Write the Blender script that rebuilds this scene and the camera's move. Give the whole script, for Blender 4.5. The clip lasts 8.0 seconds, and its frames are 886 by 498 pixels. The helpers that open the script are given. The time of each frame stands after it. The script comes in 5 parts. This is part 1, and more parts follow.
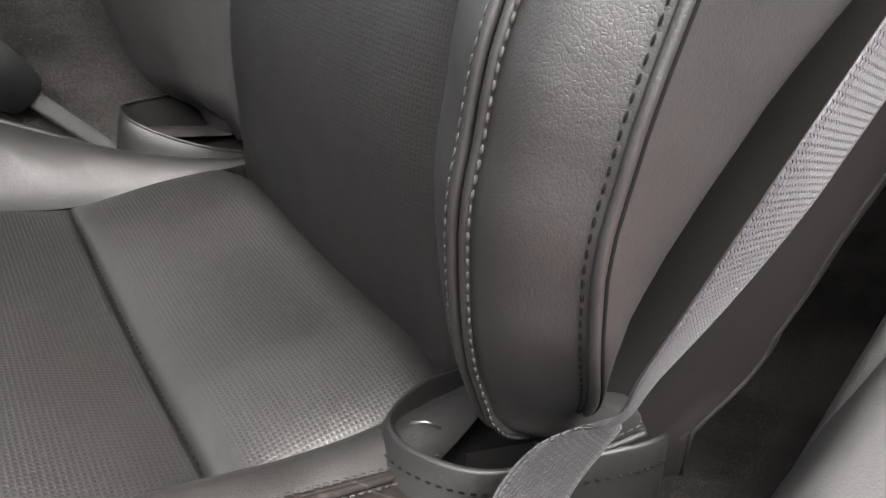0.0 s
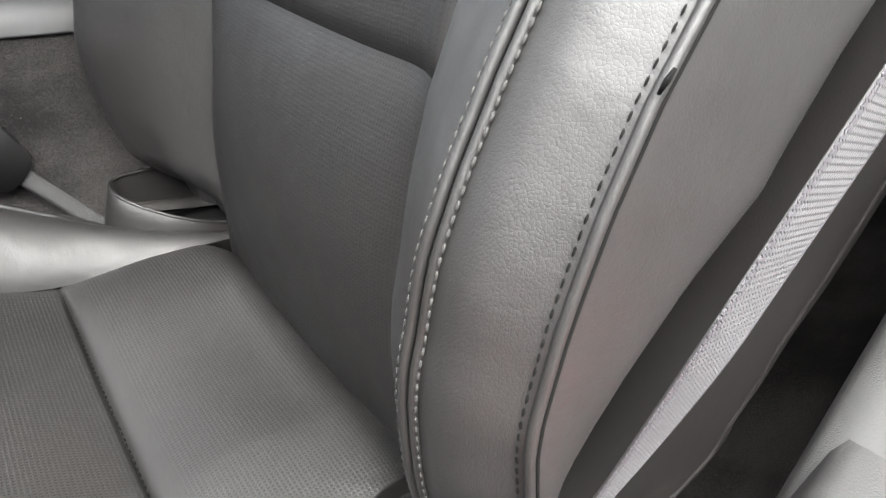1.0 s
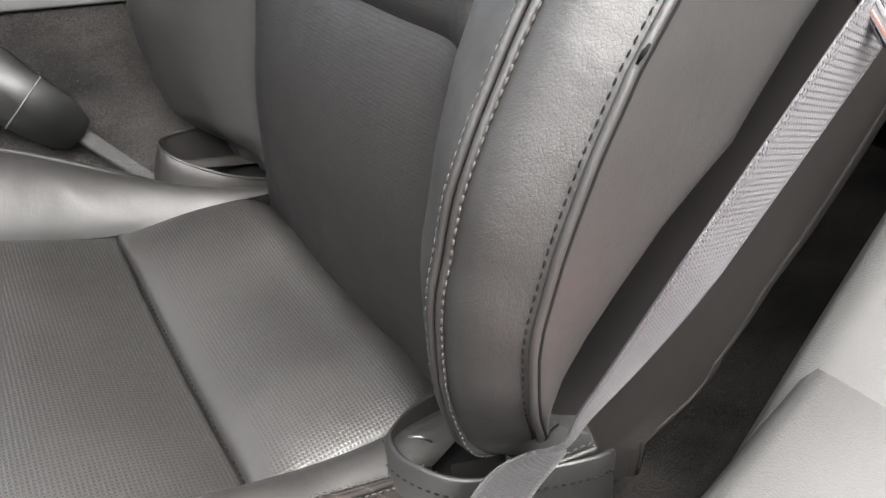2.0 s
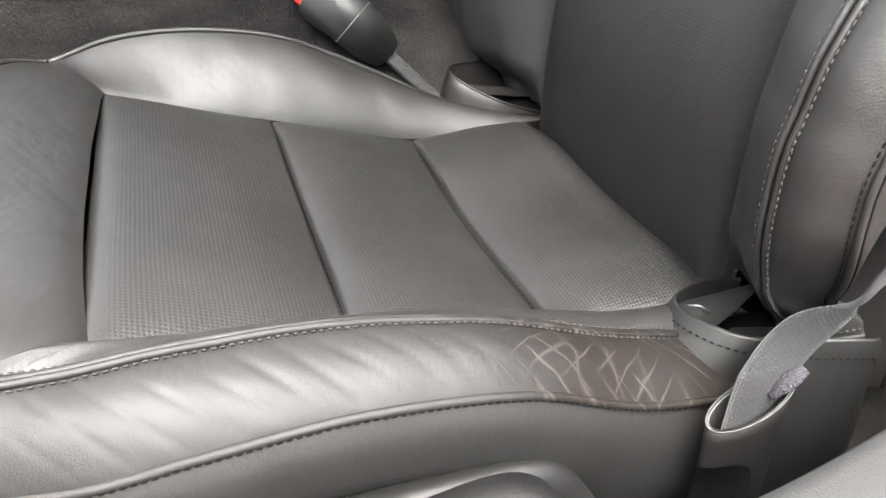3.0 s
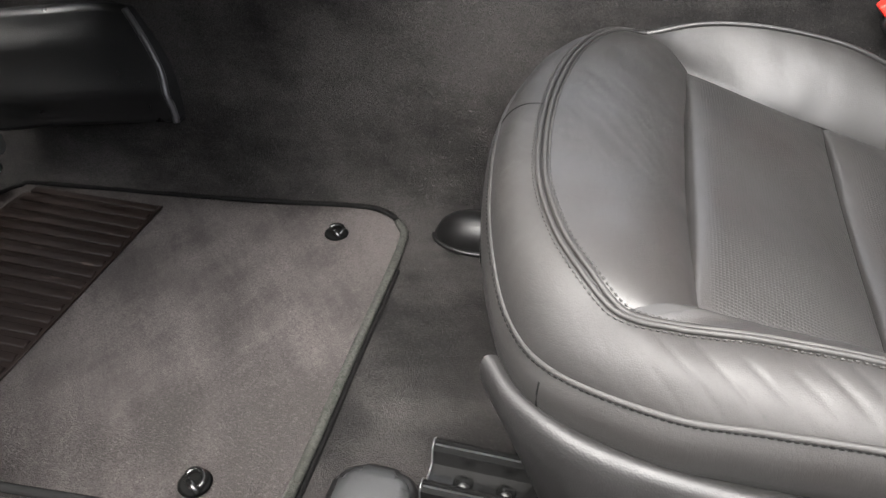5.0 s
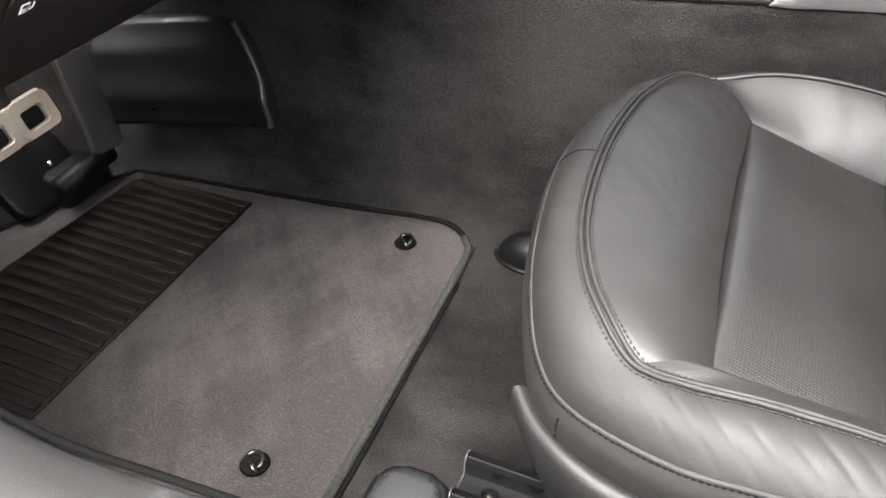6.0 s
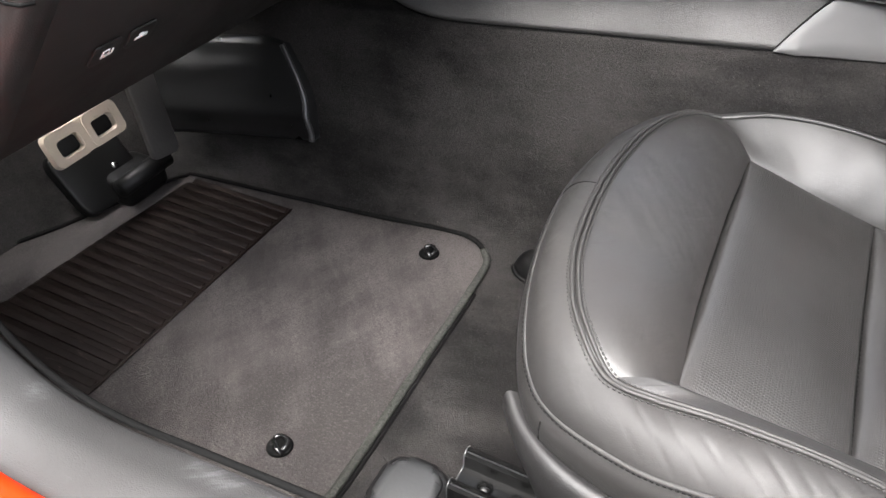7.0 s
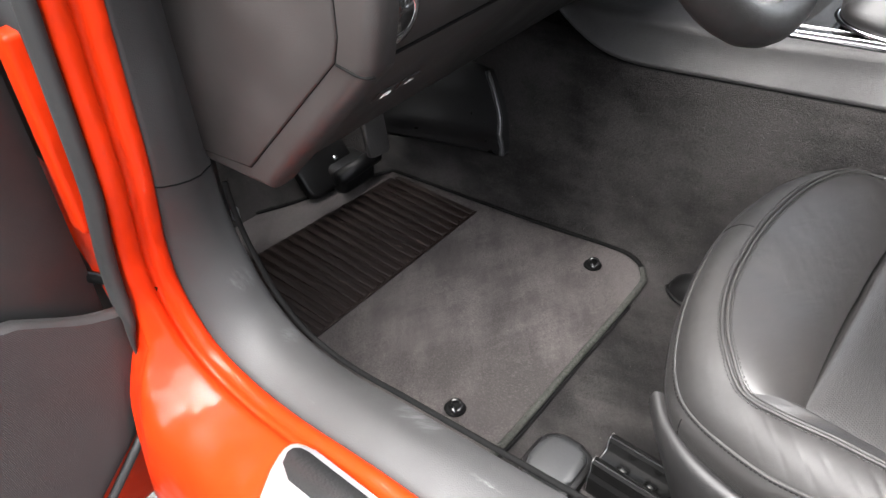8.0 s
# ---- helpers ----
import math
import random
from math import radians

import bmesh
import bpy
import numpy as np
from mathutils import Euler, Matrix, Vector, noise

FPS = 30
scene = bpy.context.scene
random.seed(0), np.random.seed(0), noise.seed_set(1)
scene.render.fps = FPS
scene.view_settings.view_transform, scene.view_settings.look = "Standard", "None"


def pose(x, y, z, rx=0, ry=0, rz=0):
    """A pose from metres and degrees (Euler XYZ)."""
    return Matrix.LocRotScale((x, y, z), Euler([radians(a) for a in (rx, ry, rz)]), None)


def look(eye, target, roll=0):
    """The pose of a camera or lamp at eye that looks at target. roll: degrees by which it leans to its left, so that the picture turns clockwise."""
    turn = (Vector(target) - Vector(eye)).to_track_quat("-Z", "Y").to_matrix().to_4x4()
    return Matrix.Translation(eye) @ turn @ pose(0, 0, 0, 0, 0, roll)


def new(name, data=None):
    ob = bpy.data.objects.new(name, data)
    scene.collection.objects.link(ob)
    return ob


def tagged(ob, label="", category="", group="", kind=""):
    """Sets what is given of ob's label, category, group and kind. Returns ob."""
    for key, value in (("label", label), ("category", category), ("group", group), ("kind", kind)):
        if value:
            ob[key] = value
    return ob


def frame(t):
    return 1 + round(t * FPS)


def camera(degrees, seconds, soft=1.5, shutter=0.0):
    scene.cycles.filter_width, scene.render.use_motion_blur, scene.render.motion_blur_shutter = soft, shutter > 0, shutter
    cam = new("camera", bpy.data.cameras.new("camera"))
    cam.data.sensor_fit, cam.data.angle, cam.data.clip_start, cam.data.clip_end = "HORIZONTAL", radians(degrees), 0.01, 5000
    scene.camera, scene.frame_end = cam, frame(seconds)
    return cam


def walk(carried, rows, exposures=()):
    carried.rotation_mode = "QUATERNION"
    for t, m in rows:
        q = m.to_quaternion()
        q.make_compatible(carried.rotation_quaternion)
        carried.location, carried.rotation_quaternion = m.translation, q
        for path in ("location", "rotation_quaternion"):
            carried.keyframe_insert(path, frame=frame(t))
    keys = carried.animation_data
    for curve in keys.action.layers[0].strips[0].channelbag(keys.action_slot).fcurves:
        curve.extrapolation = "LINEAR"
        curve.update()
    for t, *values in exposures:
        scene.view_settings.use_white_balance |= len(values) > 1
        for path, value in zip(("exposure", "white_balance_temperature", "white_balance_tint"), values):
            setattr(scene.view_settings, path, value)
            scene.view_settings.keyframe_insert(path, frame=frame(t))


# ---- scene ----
cam = camera(61.5, 8.0)
PATH = [
    (0, (0.199, 0.213, 0.432), (1.178, 1.633, -0.58), 1.4),
    (0.5, (0.205, 0.217, 0.449), (1.188, 1.631, -0.57), 1.5),
    (1, (0.215, 0.211, 0.494), (1.208, 1.628, -0.509), 1.0),
    (1.2, (0.212, 0.205, 0.508), (1.212, 1.624, -0.485), 1.1),
    (2.3, (0.144, 0.15, 0.513), (1.018, 1.572, -0.588), 0.9),
    (2.5, (0.105, 0.138, 0.501), (0.928, 1.603, -0.584), 1.5),
    (3, (0.033, 0.104, 0.489), (0.607, 1.687, -0.59), 1.4),
    (3.5, (-0.01, 0.081, 0.506), (0.272, 1.705, -0.626), 0.7),
    (4, (-0.056, 0.068, 0.531), (-0.026, 1.684, -0.648), 0.8),
    (4.5, (-0.103, 0.059, 0.55), (-0.29, 1.632, -0.671), 0.8),
    (5, (-0.119, 0.051, 0.574), (-0.478, 1.573, -0.673), 0.8),
    (5.2, (-0.118, 0.051, 0.609), (-0.524, 1.538, -0.665), 0.9),
    (6.3, (-0.07, 0.042, 0.646), (-0.686, 1.451, -0.633), 0.3),
    (6.5, (-0.062, 0.043, 0.656), (-0.696, 1.442, -0.625), 0.4),
    (7, (-0.035, 0.009, 0.703), (-0.716, 1.385, -0.577), 0.4),
    (7.5, (-0.041, -0.088, 0.793), (-0.817, 1.23, -0.495), 0.2),
    (8, (-0.014, -0.118, 0.823), (-1.002, 1.048, -0.468), -1.4),
]
walk(cam, [(t, look(eye, target, roll)) for t, eye, target, roll in PATH],
     [(0.0, 3.5, 6550, 10), (1.0, 4.0, 6450, 6), (2.5, 3.85, 6600, 9), (3.5, 3.95, 6500, 6), (4.5, 3.75, 6550, 8), (6.5, 3.72, 6500, 10), (8.0, 3.62, 6400, 10)])

# ---- light: soft daylight through the open door and the windscreen ----
world = bpy.data.worlds.new("sky")
scene.world = world
world.use_nodes = True
wn = world.node_tree
sky = wn.nodes.new("ShaderNodeTexSky")
sky.sky_type = "NISHITA"
sky.sun_disc = False
SUN_EL, SUN_AZ = radians(66), radians(196)
sky.sun_elevation, sky.sun_rotation = SUN_EL, SUN_AZ
sky.dust_density, sky.air_density, sky.ozone_density = 6.0, 1.0, 0.6
veil = wn.nodes.new("ShaderNodeHueSaturation")  # thin cloud greys the blue
veil.inputs["Saturation"].default_value = 0.32
wn.links.new(sky.outputs[0], veil.inputs["Color"])
wn.links.new(veil.outputs[0], wn.nodes["Background"].inputs[0])
wn.nodes["Background"].inputs[1].default_value = 0.125
sun_data = bpy.data.lights.new("sun", "SUN")
sun_data.energy, sun_data.angle, sun_data.color = 1.4, radians(70), (1.0, 0.98, 0.96)
sun = new("sun", sun_data)
sun_dir = Vector((math.sin(SUN_AZ) * math.cos(SUN_EL), math.cos(SUN_AZ) * math.cos(SUN_EL), math.sin(SUN_EL)))
sun.matrix_world = look(sun_dir * 10, (0, 0, 0))
scene.view_settings.exposure = 0.0


# ---- materials ----
def material(name, color, rough, metal=0.0, spec=0.5, coat=0.0):
    m = bpy.data.materials.new(name)
    m.use_nodes = True
    b = m.node_tree.nodes["Principled BSDF"]
    b.inputs["Base Color"].default_value = (*color, 1)
    b.inputs["Roughness"].default_value = rough
    b.inputs["Metallic"].default_value = metal
    b.inputs["Specular IOR Level"].default_value = spec
    b.inputs["Coat Weight"].default_value = coat
    b.inputs["Coat Roughness"].default_value = 0.03
    return m


class Nodes:
    """Short hand for node trees: adds nodes, links values or sockets to their inputs."""

    def __init__(self, m):
        self.t = m.node_tree
        self.b = self.t.nodes["Principled BSDF"]

    def set(self, socket, v):
        if isinstance(v, bpy.types.NodeSocket):
            self.t.links.new(v, socket)
        else:
            socket.default_value = v

    def coords(self):
        return self.t.nodes.new("ShaderNodeTexCoord").outputs["Object"]

    def scaled(self, v, s, rot=(0, 0, 0)):
        n = self.t.nodes.new("ShaderNodeMapping")
        self.set(n.inputs["Vector"], v)
        n.inputs["Scale"].default_value = s
        n.inputs["Rotation"].default_value = rot
        return n.outputs[0]

    def noise(self, v, scale, detail=3.0, rough=0.55):
        n = self.t.nodes.new("ShaderNodeTexNoise")
        self.set(n.inputs["Vector"], v)
        n.inputs["Scale"].default_value, n.inputs["Detail"].default_value = scale, detail
        n.inputs["Roughness"].default_value = rough
        return n.outputs["Fac"]

    def cells(self, v, scale, feature="DISTANCE_TO_EDGE", random=1.0):
        n = self.t.nodes.new("ShaderNodeTexVoronoi")
        n.feature = feature
        self.set(n.inputs["Vector"], v)
        n.inputs["Scale"].default_value, n.inputs["Randomness"].default_value = scale, random
        return n.outputs["Distance"]

    def math(self, op, a, b=0.0, c=0.0):
        n = self.t.nodes.new("ShaderNodeMath")
        n.operation = op
        for socket, v in zip(n.inputs, (a, b, c)):
            self.set(socket, v)
        return n.outputs[0]

    def fit(self, v, a, b, c, d):
        n = self.t.nodes.new("ShaderNodeMapRange")
        n.interpolation_type = "SMOOTHSTEP"
        for socket, x in zip(n.inputs, (v, a, b, c, d)):
            self.set(socket, x)
        return n.outputs[0]

    def mix(self, fac, a, b):
        n = self.t.nodes.new("ShaderNodeMix")
        n.data_type = "RGBA"
        self.set(n.inputs[0], fac)
        self.set(n.inputs[6], a if isinstance(a, bpy.types.NodeSocket) else (*a, 1))
        self.set(n.inputs[7], b if isinstance(b, bpy.types.NodeSocket) else (*b, 1))
        return n.outputs[2]

    def bump(self, height, strength, distance, normal=None):
        n = self.t.nodes.new("ShaderNodeBump")
        self.set(n.inputs["Height"], height)
        n.inputs["Strength"].default_value, n.inputs["Distance"].default_value = strength, distance
        if normal is not None:
            self.set(n.inputs["Normal"], normal)
        return n.outputs[0]

    def xyz(self, v):
        n = self.t.nodes.new("ShaderNodeSeparateXYZ")
        self.set(n.inputs[0], v)
        return n.outputs


def leather(name, color, rough=0.42, grain=640, relief=0.14, creases=0.0, perforated=None, spec=0.5, worn=(0.0195, 0.0175, 0.0165)):
    m = material(name, color, rough, spec=spec)
    n = Nodes(m)
    v = n.coords()
    big = n.noise(v, 9, 4)
    wear = n.noise(v, 3.5, 3)
    fine = n.noise(v, 900, 3)
    base = n.mix(n.fit(wear, 0.5, 0.75, 0.0, 0.55), color, worn)
    base = n.mix(n.fit(big, 0.35, 0.7, 0.0, 0.5), base, tuple(c * 0.7 for c in color))
    # pebbled grain: small domes between narrow creases, longer one way, of two sizes
    bend = n.t.nodes.new("ShaderNodeTexNoise")
    n.set(bend.inputs["Vector"], v)
    bend.inputs["Scale"].default_value = grain * 0.45
    moved = n.t.nodes.new("ShaderNodeMix")
    moved.data_type = "VECTOR"
    moved.inputs[0].default_value = 0.0011
    n.set(moved.inputs[4], v)
    n.set(moved.inputs[5], bend.outputs["Color"])
    cell = n.cells(n.scaled(moved.outputs[1], (1.0, 1.15, 0.8), (0.3, 0.2, 0.4)), grain, random=1.0)
    small = n.cells(moved.outputs[1], grain * 2.1, random=1.0)
    near = n.cells(n.scaled(moved.outputs[1], (1.0, 1.15, 0.8), (0.3, 0.2, 0.4)), grain, "F1")
    dome = n.math("SUBTRACT", 1.0, n.math("POWER", n.math("MULTIPLY", near, 1.3), 2.0))
    plateau = n.fit(cell, 0.0, 0.15, 0.0, 1.0)
    dome = n.math("MULTIPLY_ADD", plateau, 0.8, n.math("MULTIPLY", dome, 0.35))
    dome = n.math("MULTIPLY_ADD", n.fit(small, 0.0, 0.3, 0.0, 1.0), 0.15, dome)
    strong = n.fit(n.noise(v, 14, 2), 0.3, 0.7, 0.45, 1.0)  # the grain is rubbed flat in places
    crease = n.math("MULTIPLY", n.fit(cell, 0.0, 0.11, min(0.9, 3.0 * relief), 0.0), strong)
    base = n.mix(crease, base, tuple(c * 0.3 for c in color))
    height = n.math("MULTIPLY", n.math("MULTIPLY_ADD", fine, 0.12, dome), strong)
    # uneven stuffing and fine wrinkles under the grain
    slack = n.noise(n.scaled(v, (1.0, 0.55, 0.8), (0.2, 0.1, 0.5)), 26, 4, 0.5)
    normal = n.bump(height, min(1.0, relief * 1.3), 0.00028, n.bump(slack, 0.45, 0.004))
    rough_v = n.fit(big, 0.3, 0.75, rough - 0.07, rough + 0.1)
    if perforated:
        a, b = (n.xyz(v)[i] for i in perforated)
        p = 0.0054
        ua = n.math("MULTIPLY", a, 2 * math.pi / p)
        ub = n.math("MULTIPLY", b, 2 * math.pi / p)
        dots = n.math("ABSOLUTE", n.math("MULTIPLY", n.math("COSINE", ua), n.math("COSINE", ub)))
        hole = n.fit(dots, 0.80, 0.97, 0.0, 1.0)
        puff = n.fit(dots, 0.15, 0.95, 1.0, 0.0)  # the skin rises between the holes
        if perforated[0] == 0:
            # a plain strip runs behind each cross seam, without holes
            band = 0.0
            for seam, wide in ((-0.04, 0.008), (0.105, 0.013), (0.25, 0.013)):
                strip = n.math("MULTIPLY", n.fit(a, seam - 0.002, seam, 0.0, 1.0), n.fit(a, seam + wide, seam + wide + 0.010, 1.0, 0.0))
                band = n.math("MAXIMUM", strip, band)
            open_part = n.math("SUBTRACT", 1.0, band)
            hole, puff = n.math("MULTIPLY", hole, open_part), n.math("MULTIPLY", puff, open_part)
        base = n.mix(n.math("MULTIPLY", hole, 0.9 if perforated[0] == 0 else 0.3), base, (0.005, 0.005, 0.005))
        normal = n.bump(puff, 0.30 if perforated[0] == 0 else 0.08, 0.0007, normal)
        n.set(n.b.inputs["Specular IOR Level"], n.math("MULTIPLY_ADD", hole, -0.8 * spec, spec))
    if creases:
        # soft diagonal folds
        turned = n.scaled(v, (1, 1, 1), (0.3, 0.0, -0.75))
        fold = n.noise(n.scaled(turned, (48, 9, 12)), 1.0, 2, 0.4)
        where = n.noise(v, 9, 1)
        normal = n.bump(n.math("MULTIPLY", fold, n.fit(where, 0.38, 0.6, 0.15, 1.0)), creases, 0.0035, normal)
        # fine short wrinkles in clusters
        hair = n.noise(n.scaled(n.scaled(v, (1, 1, 1), (0.2, 0.1, 0.55)), (170, 30, 60)), 1.0, 3, 0.5)
        spots = n.fit(n.noise(v, 19, 2), 0.48, 0.66, 0.0, 1.0)
        normal = n.bump(n.math("MULTIPLY", hair, spots), 0.35, 0.0016, normal)
        # crossing pale wear lines towards the rear of the seat
        x, y, _ = n.xyz(v)
        rear = n.math("MULTIPLY", n.fit(x, 0.14, 0.20, 0.0, 1.0), n.fit(y, 0.44, 0.46, 1.0, 0.0))
        sway = n.noise(v, 11, 3)
        lines = 0.0
        for slope, pitch, seed, power in ((0.9, 0.031, 31, 0.7), (-1.15, 0.038, 24, 0.65), (0.25, 0.052, 17, 0.5)):
            way = n.math("MULTIPLY_ADD", y, slope, x)
            wave = n.math("SINE", n.math("MULTIPLY_ADD", sway, 6.0, n.math("MULTIPLY", way, 2 * math.pi / pitch)))
            line = n.fit(n.math("ABSOLUTE", wave), 0.0, n.fit(n.noise(v, 40, 1), 0.3, 0.7, 0.2, 0.5), power, 0.0)
            line = n.math("MULTIPLY", line, n.fit(n.noise(v, seed, 1), 0.44, 0.62, 0.0, 1.0))
            lines = n.math("MAXIMUM", line, lines)
        lines = n.math("MULTIPLY", lines, rear)
        tired = n.fit(n.noise(v, 14, 3), 0.35, 0.6, 0.3, 0.9)
        base = n.mix(n.math("MULTIPLY", tired, rear), base, (0.0085, 0.0063, 0.0056))
        base = n.mix(lines, base, (0.036, 0.031, 0.0285))
        n.set(n.b.inputs["Specular IOR Level"], n.math("MULTIPLY_ADD", rear, -0.6 * spec, spec))  # less gloss towards the rear
        normal = n.bump(lines, 0.4, 0.0012, normal)
    n.set(n.b.inputs["Base Color"], base)
    n.set(n.b.inputs["Roughness"], rough_v)
    n.set(n.b.inputs["Normal"], normal)
    return m


def carpet(name, color, light, scale=800, dusty=0.6, lay=0.5):
    """Cut pile: brushed strokes, soft patches, fine tufts and a few pale specks. lay: the way the pile was brushed."""
    m = material(name, color, 0.95, spec=0.05)
    n = Nodes(m)
    v = n.coords()
    tuft = n.noise(v, scale * 0.9, 3, 0.72)
    along = n.noise(n.scaled(n.scaled(v, (1, 1, 1), (0, 0, lay)), (2.6, 8.5, 8.5)), 1.0, 7, 0.66)
    across = n.noise(n.scaled(n.scaled(v, (1, 1, 1), (0, 0, lay + 1.1)), (4.0, 15, 15)), 1.0, 6, 0.66)
    patch = n.noise(v, 3.0, 4, 0.55)
    smear = n.math("ADD", n.math("MULTIPLY", along, 0.45), n.math("ADD", n.math("MULTIPLY", across, 0.22), n.math("MULTIPLY", patch, 0.33)))
    base = n.mix(n.fit(smear, 0.41, 0.60, 0.0, dusty), color, light)
    base = n.mix(n.fit(tuft, 0.34, 0.60, 0.65, 0.0), base, tuple(c * 0.45 for c in color))
    pile = n.noise(n.scaled(v, (1, 1.6, 1), (0, 0, 0.4)), 340, 3, 0.7)
    base = n.mix(n.fit(pile, 0.5, 0.76, 0.0, 0.3), base, tuple(min(1, c * 1.6) for c in light))
    specks = n.cells(v, 210, "F1")
    dust = n.math("MULTIPLY", n.fit(specks, 0.05, 0.11, 1.0, 0.0), n.fit(n.noise(v, 60, 1), 0.66, 0.74, 0.0, 0.8))
    base = n.mix(dust, base, (0.22, 0.20, 0.18))
    n.set(n.b.inputs["Base Color"], base)
    n.set(n.b.inputs["Normal"], n.bump(n.math("ADD", tuft, pile), 1.0, 0.003))
    return m


def plastic(name, color, rough=0.5, grain=700, relief=0.25, scuffs=0.0, scuff_color=(0.3, 0.29, 0.28)):
    m = material(name, color, rough)
    n = Nodes(m)
    v = n.coords()
    height = n.cells(v, grain, "SMOOTH_F1")
    big = n.noise(v, 11, 4)
    base = n.mix(n.fit(big, 0.4, 0.75, 0.0, 0.45), color, tuple(min(1, c * 1.5) for c in color))
    if scuffs:
        s = n.noise(n.scaled(v, (14, 60, 40), (0.2, 0.3, 0.6)), 1.0, 5, 0.7)
        spot = n.noise(v, 6, 2)
        base = n.mix(n.math("MULTIPLY", n.fit(s, 0.6, 0.75, 0.0, scuffs), n.fit(spot, 0.5, 0.66, 0.0, 1.0)), base, scuff_color)
    n.set(n.b.inputs["Base Color"], base)
    n.set(n.b.inputs["Roughness"], n.fit(big, 0.3, 0.7, rough - 0.06, rough + 0.1))
    n.set(n.b.inputs["Normal"], n.bump(height, relief, 0.0004))
    return m


def rubbed(m, centre, radius, color):
    """A shoe's rub mark: pale slanting scratches inside one blotch."""
    n = Nodes(m)
    v = n.coords()
    away = n.t.nodes.new("ShaderNodeVectorMath")
    away.operation = "DISTANCE"
    n.set(away.inputs[0], v)
    away.inputs[1].default_value = centre
    ragged = n.math("MULTIPLY_ADD", n.noise(v, 55, 3), -0.6 * radius, away.outputs["Value"])
    inside = n.fit(ragged, 0.1 * radius, 0.7 * radius, 1.0, 0.0)
    streak = n.noise(n.scaled(n.scaled(v, (1, 1, 1), (0, 0, 0.9)), (150, 26, 40)), 1.0, 5, 0.7)
    old = n.b.inputs["Base Color"].links[0].from_socket
    n.set(n.b.inputs["Base Color"], n.mix(n.math("MULTIPLY", inside, n.fit(streak, 0.40, 0.75, 0.0, 0.7)), old, color))


def webbing(name, color):
    m = material(name, color, 0.5, spec=0.5)
    n = Nodes(m)
    uv = n.t.nodes.new("ShaderNodeTexCoord").outputs["UV"]
    w = n.t.nodes.new("ShaderNodeTexBrick")
    n.set(w.inputs["Vector"], uv)
    w.inputs["Scale"].default_value = 1.0
    w.inputs["Brick Width"].default_value, w.inputs["Row Height"].default_value = 0.0030, 0.0024
    w.inputs["Mortar Size"].default_value = 0.00045
    w.inputs["Mortar Smooth"].default_value = 1.0
    w.inputs["Color1"].default_value = (*color, 1)
    w.inputs["Color2"].default_value = (*(c * 0.65 for c in color), 1)
    w.inputs["Mortar"].default_value = (*(c * 0.16 for c in color), 1)
    n.set(n.b.inputs["Base Color"], w.outputs["Color"])
    n.set(n.b.inputs["Normal"], n.bump(n.math("SUBTRACT", 1.0, w.outputs["Fac"]), 1.0, 0.0014))
    n.b.inputs["Sheen Weight"].default_value = 0.08
    return m


LEATHER = (0.0115, 0.0109, 0.0106)
M_LEATHER = leather("black_leather", LEATHER, rough=0.50, relief=0.22)
M_CREASED = leather("creased_leather", LEATHER, rough=0.62, relief=0.20, creases=0.5, spec=0.37)
M_THIGH = leather("thigh_leather", LEATHER, rough=0.47, relief=0.18, creases=0.5, spec=0.42)
M_BOLSTER = leather("bolster_leather", LEATHER, rough=0.52, grain=800, relief=0.20)
M_PERF = leather("perforated_leather", LEATHER, rough=0.48, perforated=(0, 1), relief=0.2)
M_PERF_BACK = leather("perforated_leather_back", LEATHER, rough=0.55, perforated=(1, 2), relief=0.2, spec=0.24)
M_SLEEVE = leather("sleeve_leather", (0.0075, 0.0072, 0.0071), rough=0.42, grain=620, relief=0.15, spec=0.36)
# stands for the bolster's leather, with the shade put into a darker colour
M_SIDE_SHADED = plastic("shaded_side_leather", (0.0048, 0.0042, 0.0040), 0.75, 900, 0.3)
M_SIDE_SHADED.node_tree.nodes["Principled BSDF"].inputs["Specular IOR Level"].default_value = 0.14
M_VINYL = leather("grey_vinyl", (0.0215, 0.0203, 0.0198), rough=0.62, grain=460, relief=0.5, worn=(0.030, 0.0284, 0.0276))
M_PANEL = plastic("grey_panel", (0.046, 0.0455, 0.045), 0.5, 900, 0.1)
M_THREAD = material("grey_thread", (0.025, 0.0243, 0.0237), 0.75, spec=0.2)
M_CONSOLE_THREAD = material("pale_thread", (0.35, 0.34, 0.34), 0.7, spec=0.2)
M_DARK_THREAD = material("dark_thread", (0.003, 0.003, 0.003), 0.9, spec=0.1)
M_CARPET = carpet("dark_carpet", (0.0112, 0.0107, 0.0106), (0.045, 0.0418, 0.0405), dusty=1.0, lay=-0.25)
M_MAT = carpet("mat_carpet", (0.046, 0.0415, 0.0405), (0.116, 0.104, 0.100), scale=900, dusty=1.0, lay=0.9)
M_BINDING = carpet("mat_binding", (0.028, 0.0285, 0.0255), (0.072, 0.073, 0.066), scale=420)
M_BINDING_DARK = carpet("dark_binding", (0.005, 0.005, 0.005), (0.015, 0.0145, 0.014), scale=600)
M_CLIP = material("clip_plastic", (0.006, 0.006, 0.006), 0.24)
M_BUCKLE = plastic("buckle_plastic", (0.0032, 0.0032, 0.0032), 0.5, 800, 0.2)
M_BRACKET = plastic("bracket_plastic", (0.0035, 0.0034, 0.0034), 0.42, 500, 0.2)
M_BRACKET.node_tree.nodes["Principled BSDF"].inputs["Specular IOR Level"].default_value = 0.25
M_TREAD = plastic("pedal_rubber", (0.040, 0.037, 0.035), 0.6, 260, 0.8, scuffs=0.5, scuff_color=(0.06, 0.045, 0.035))
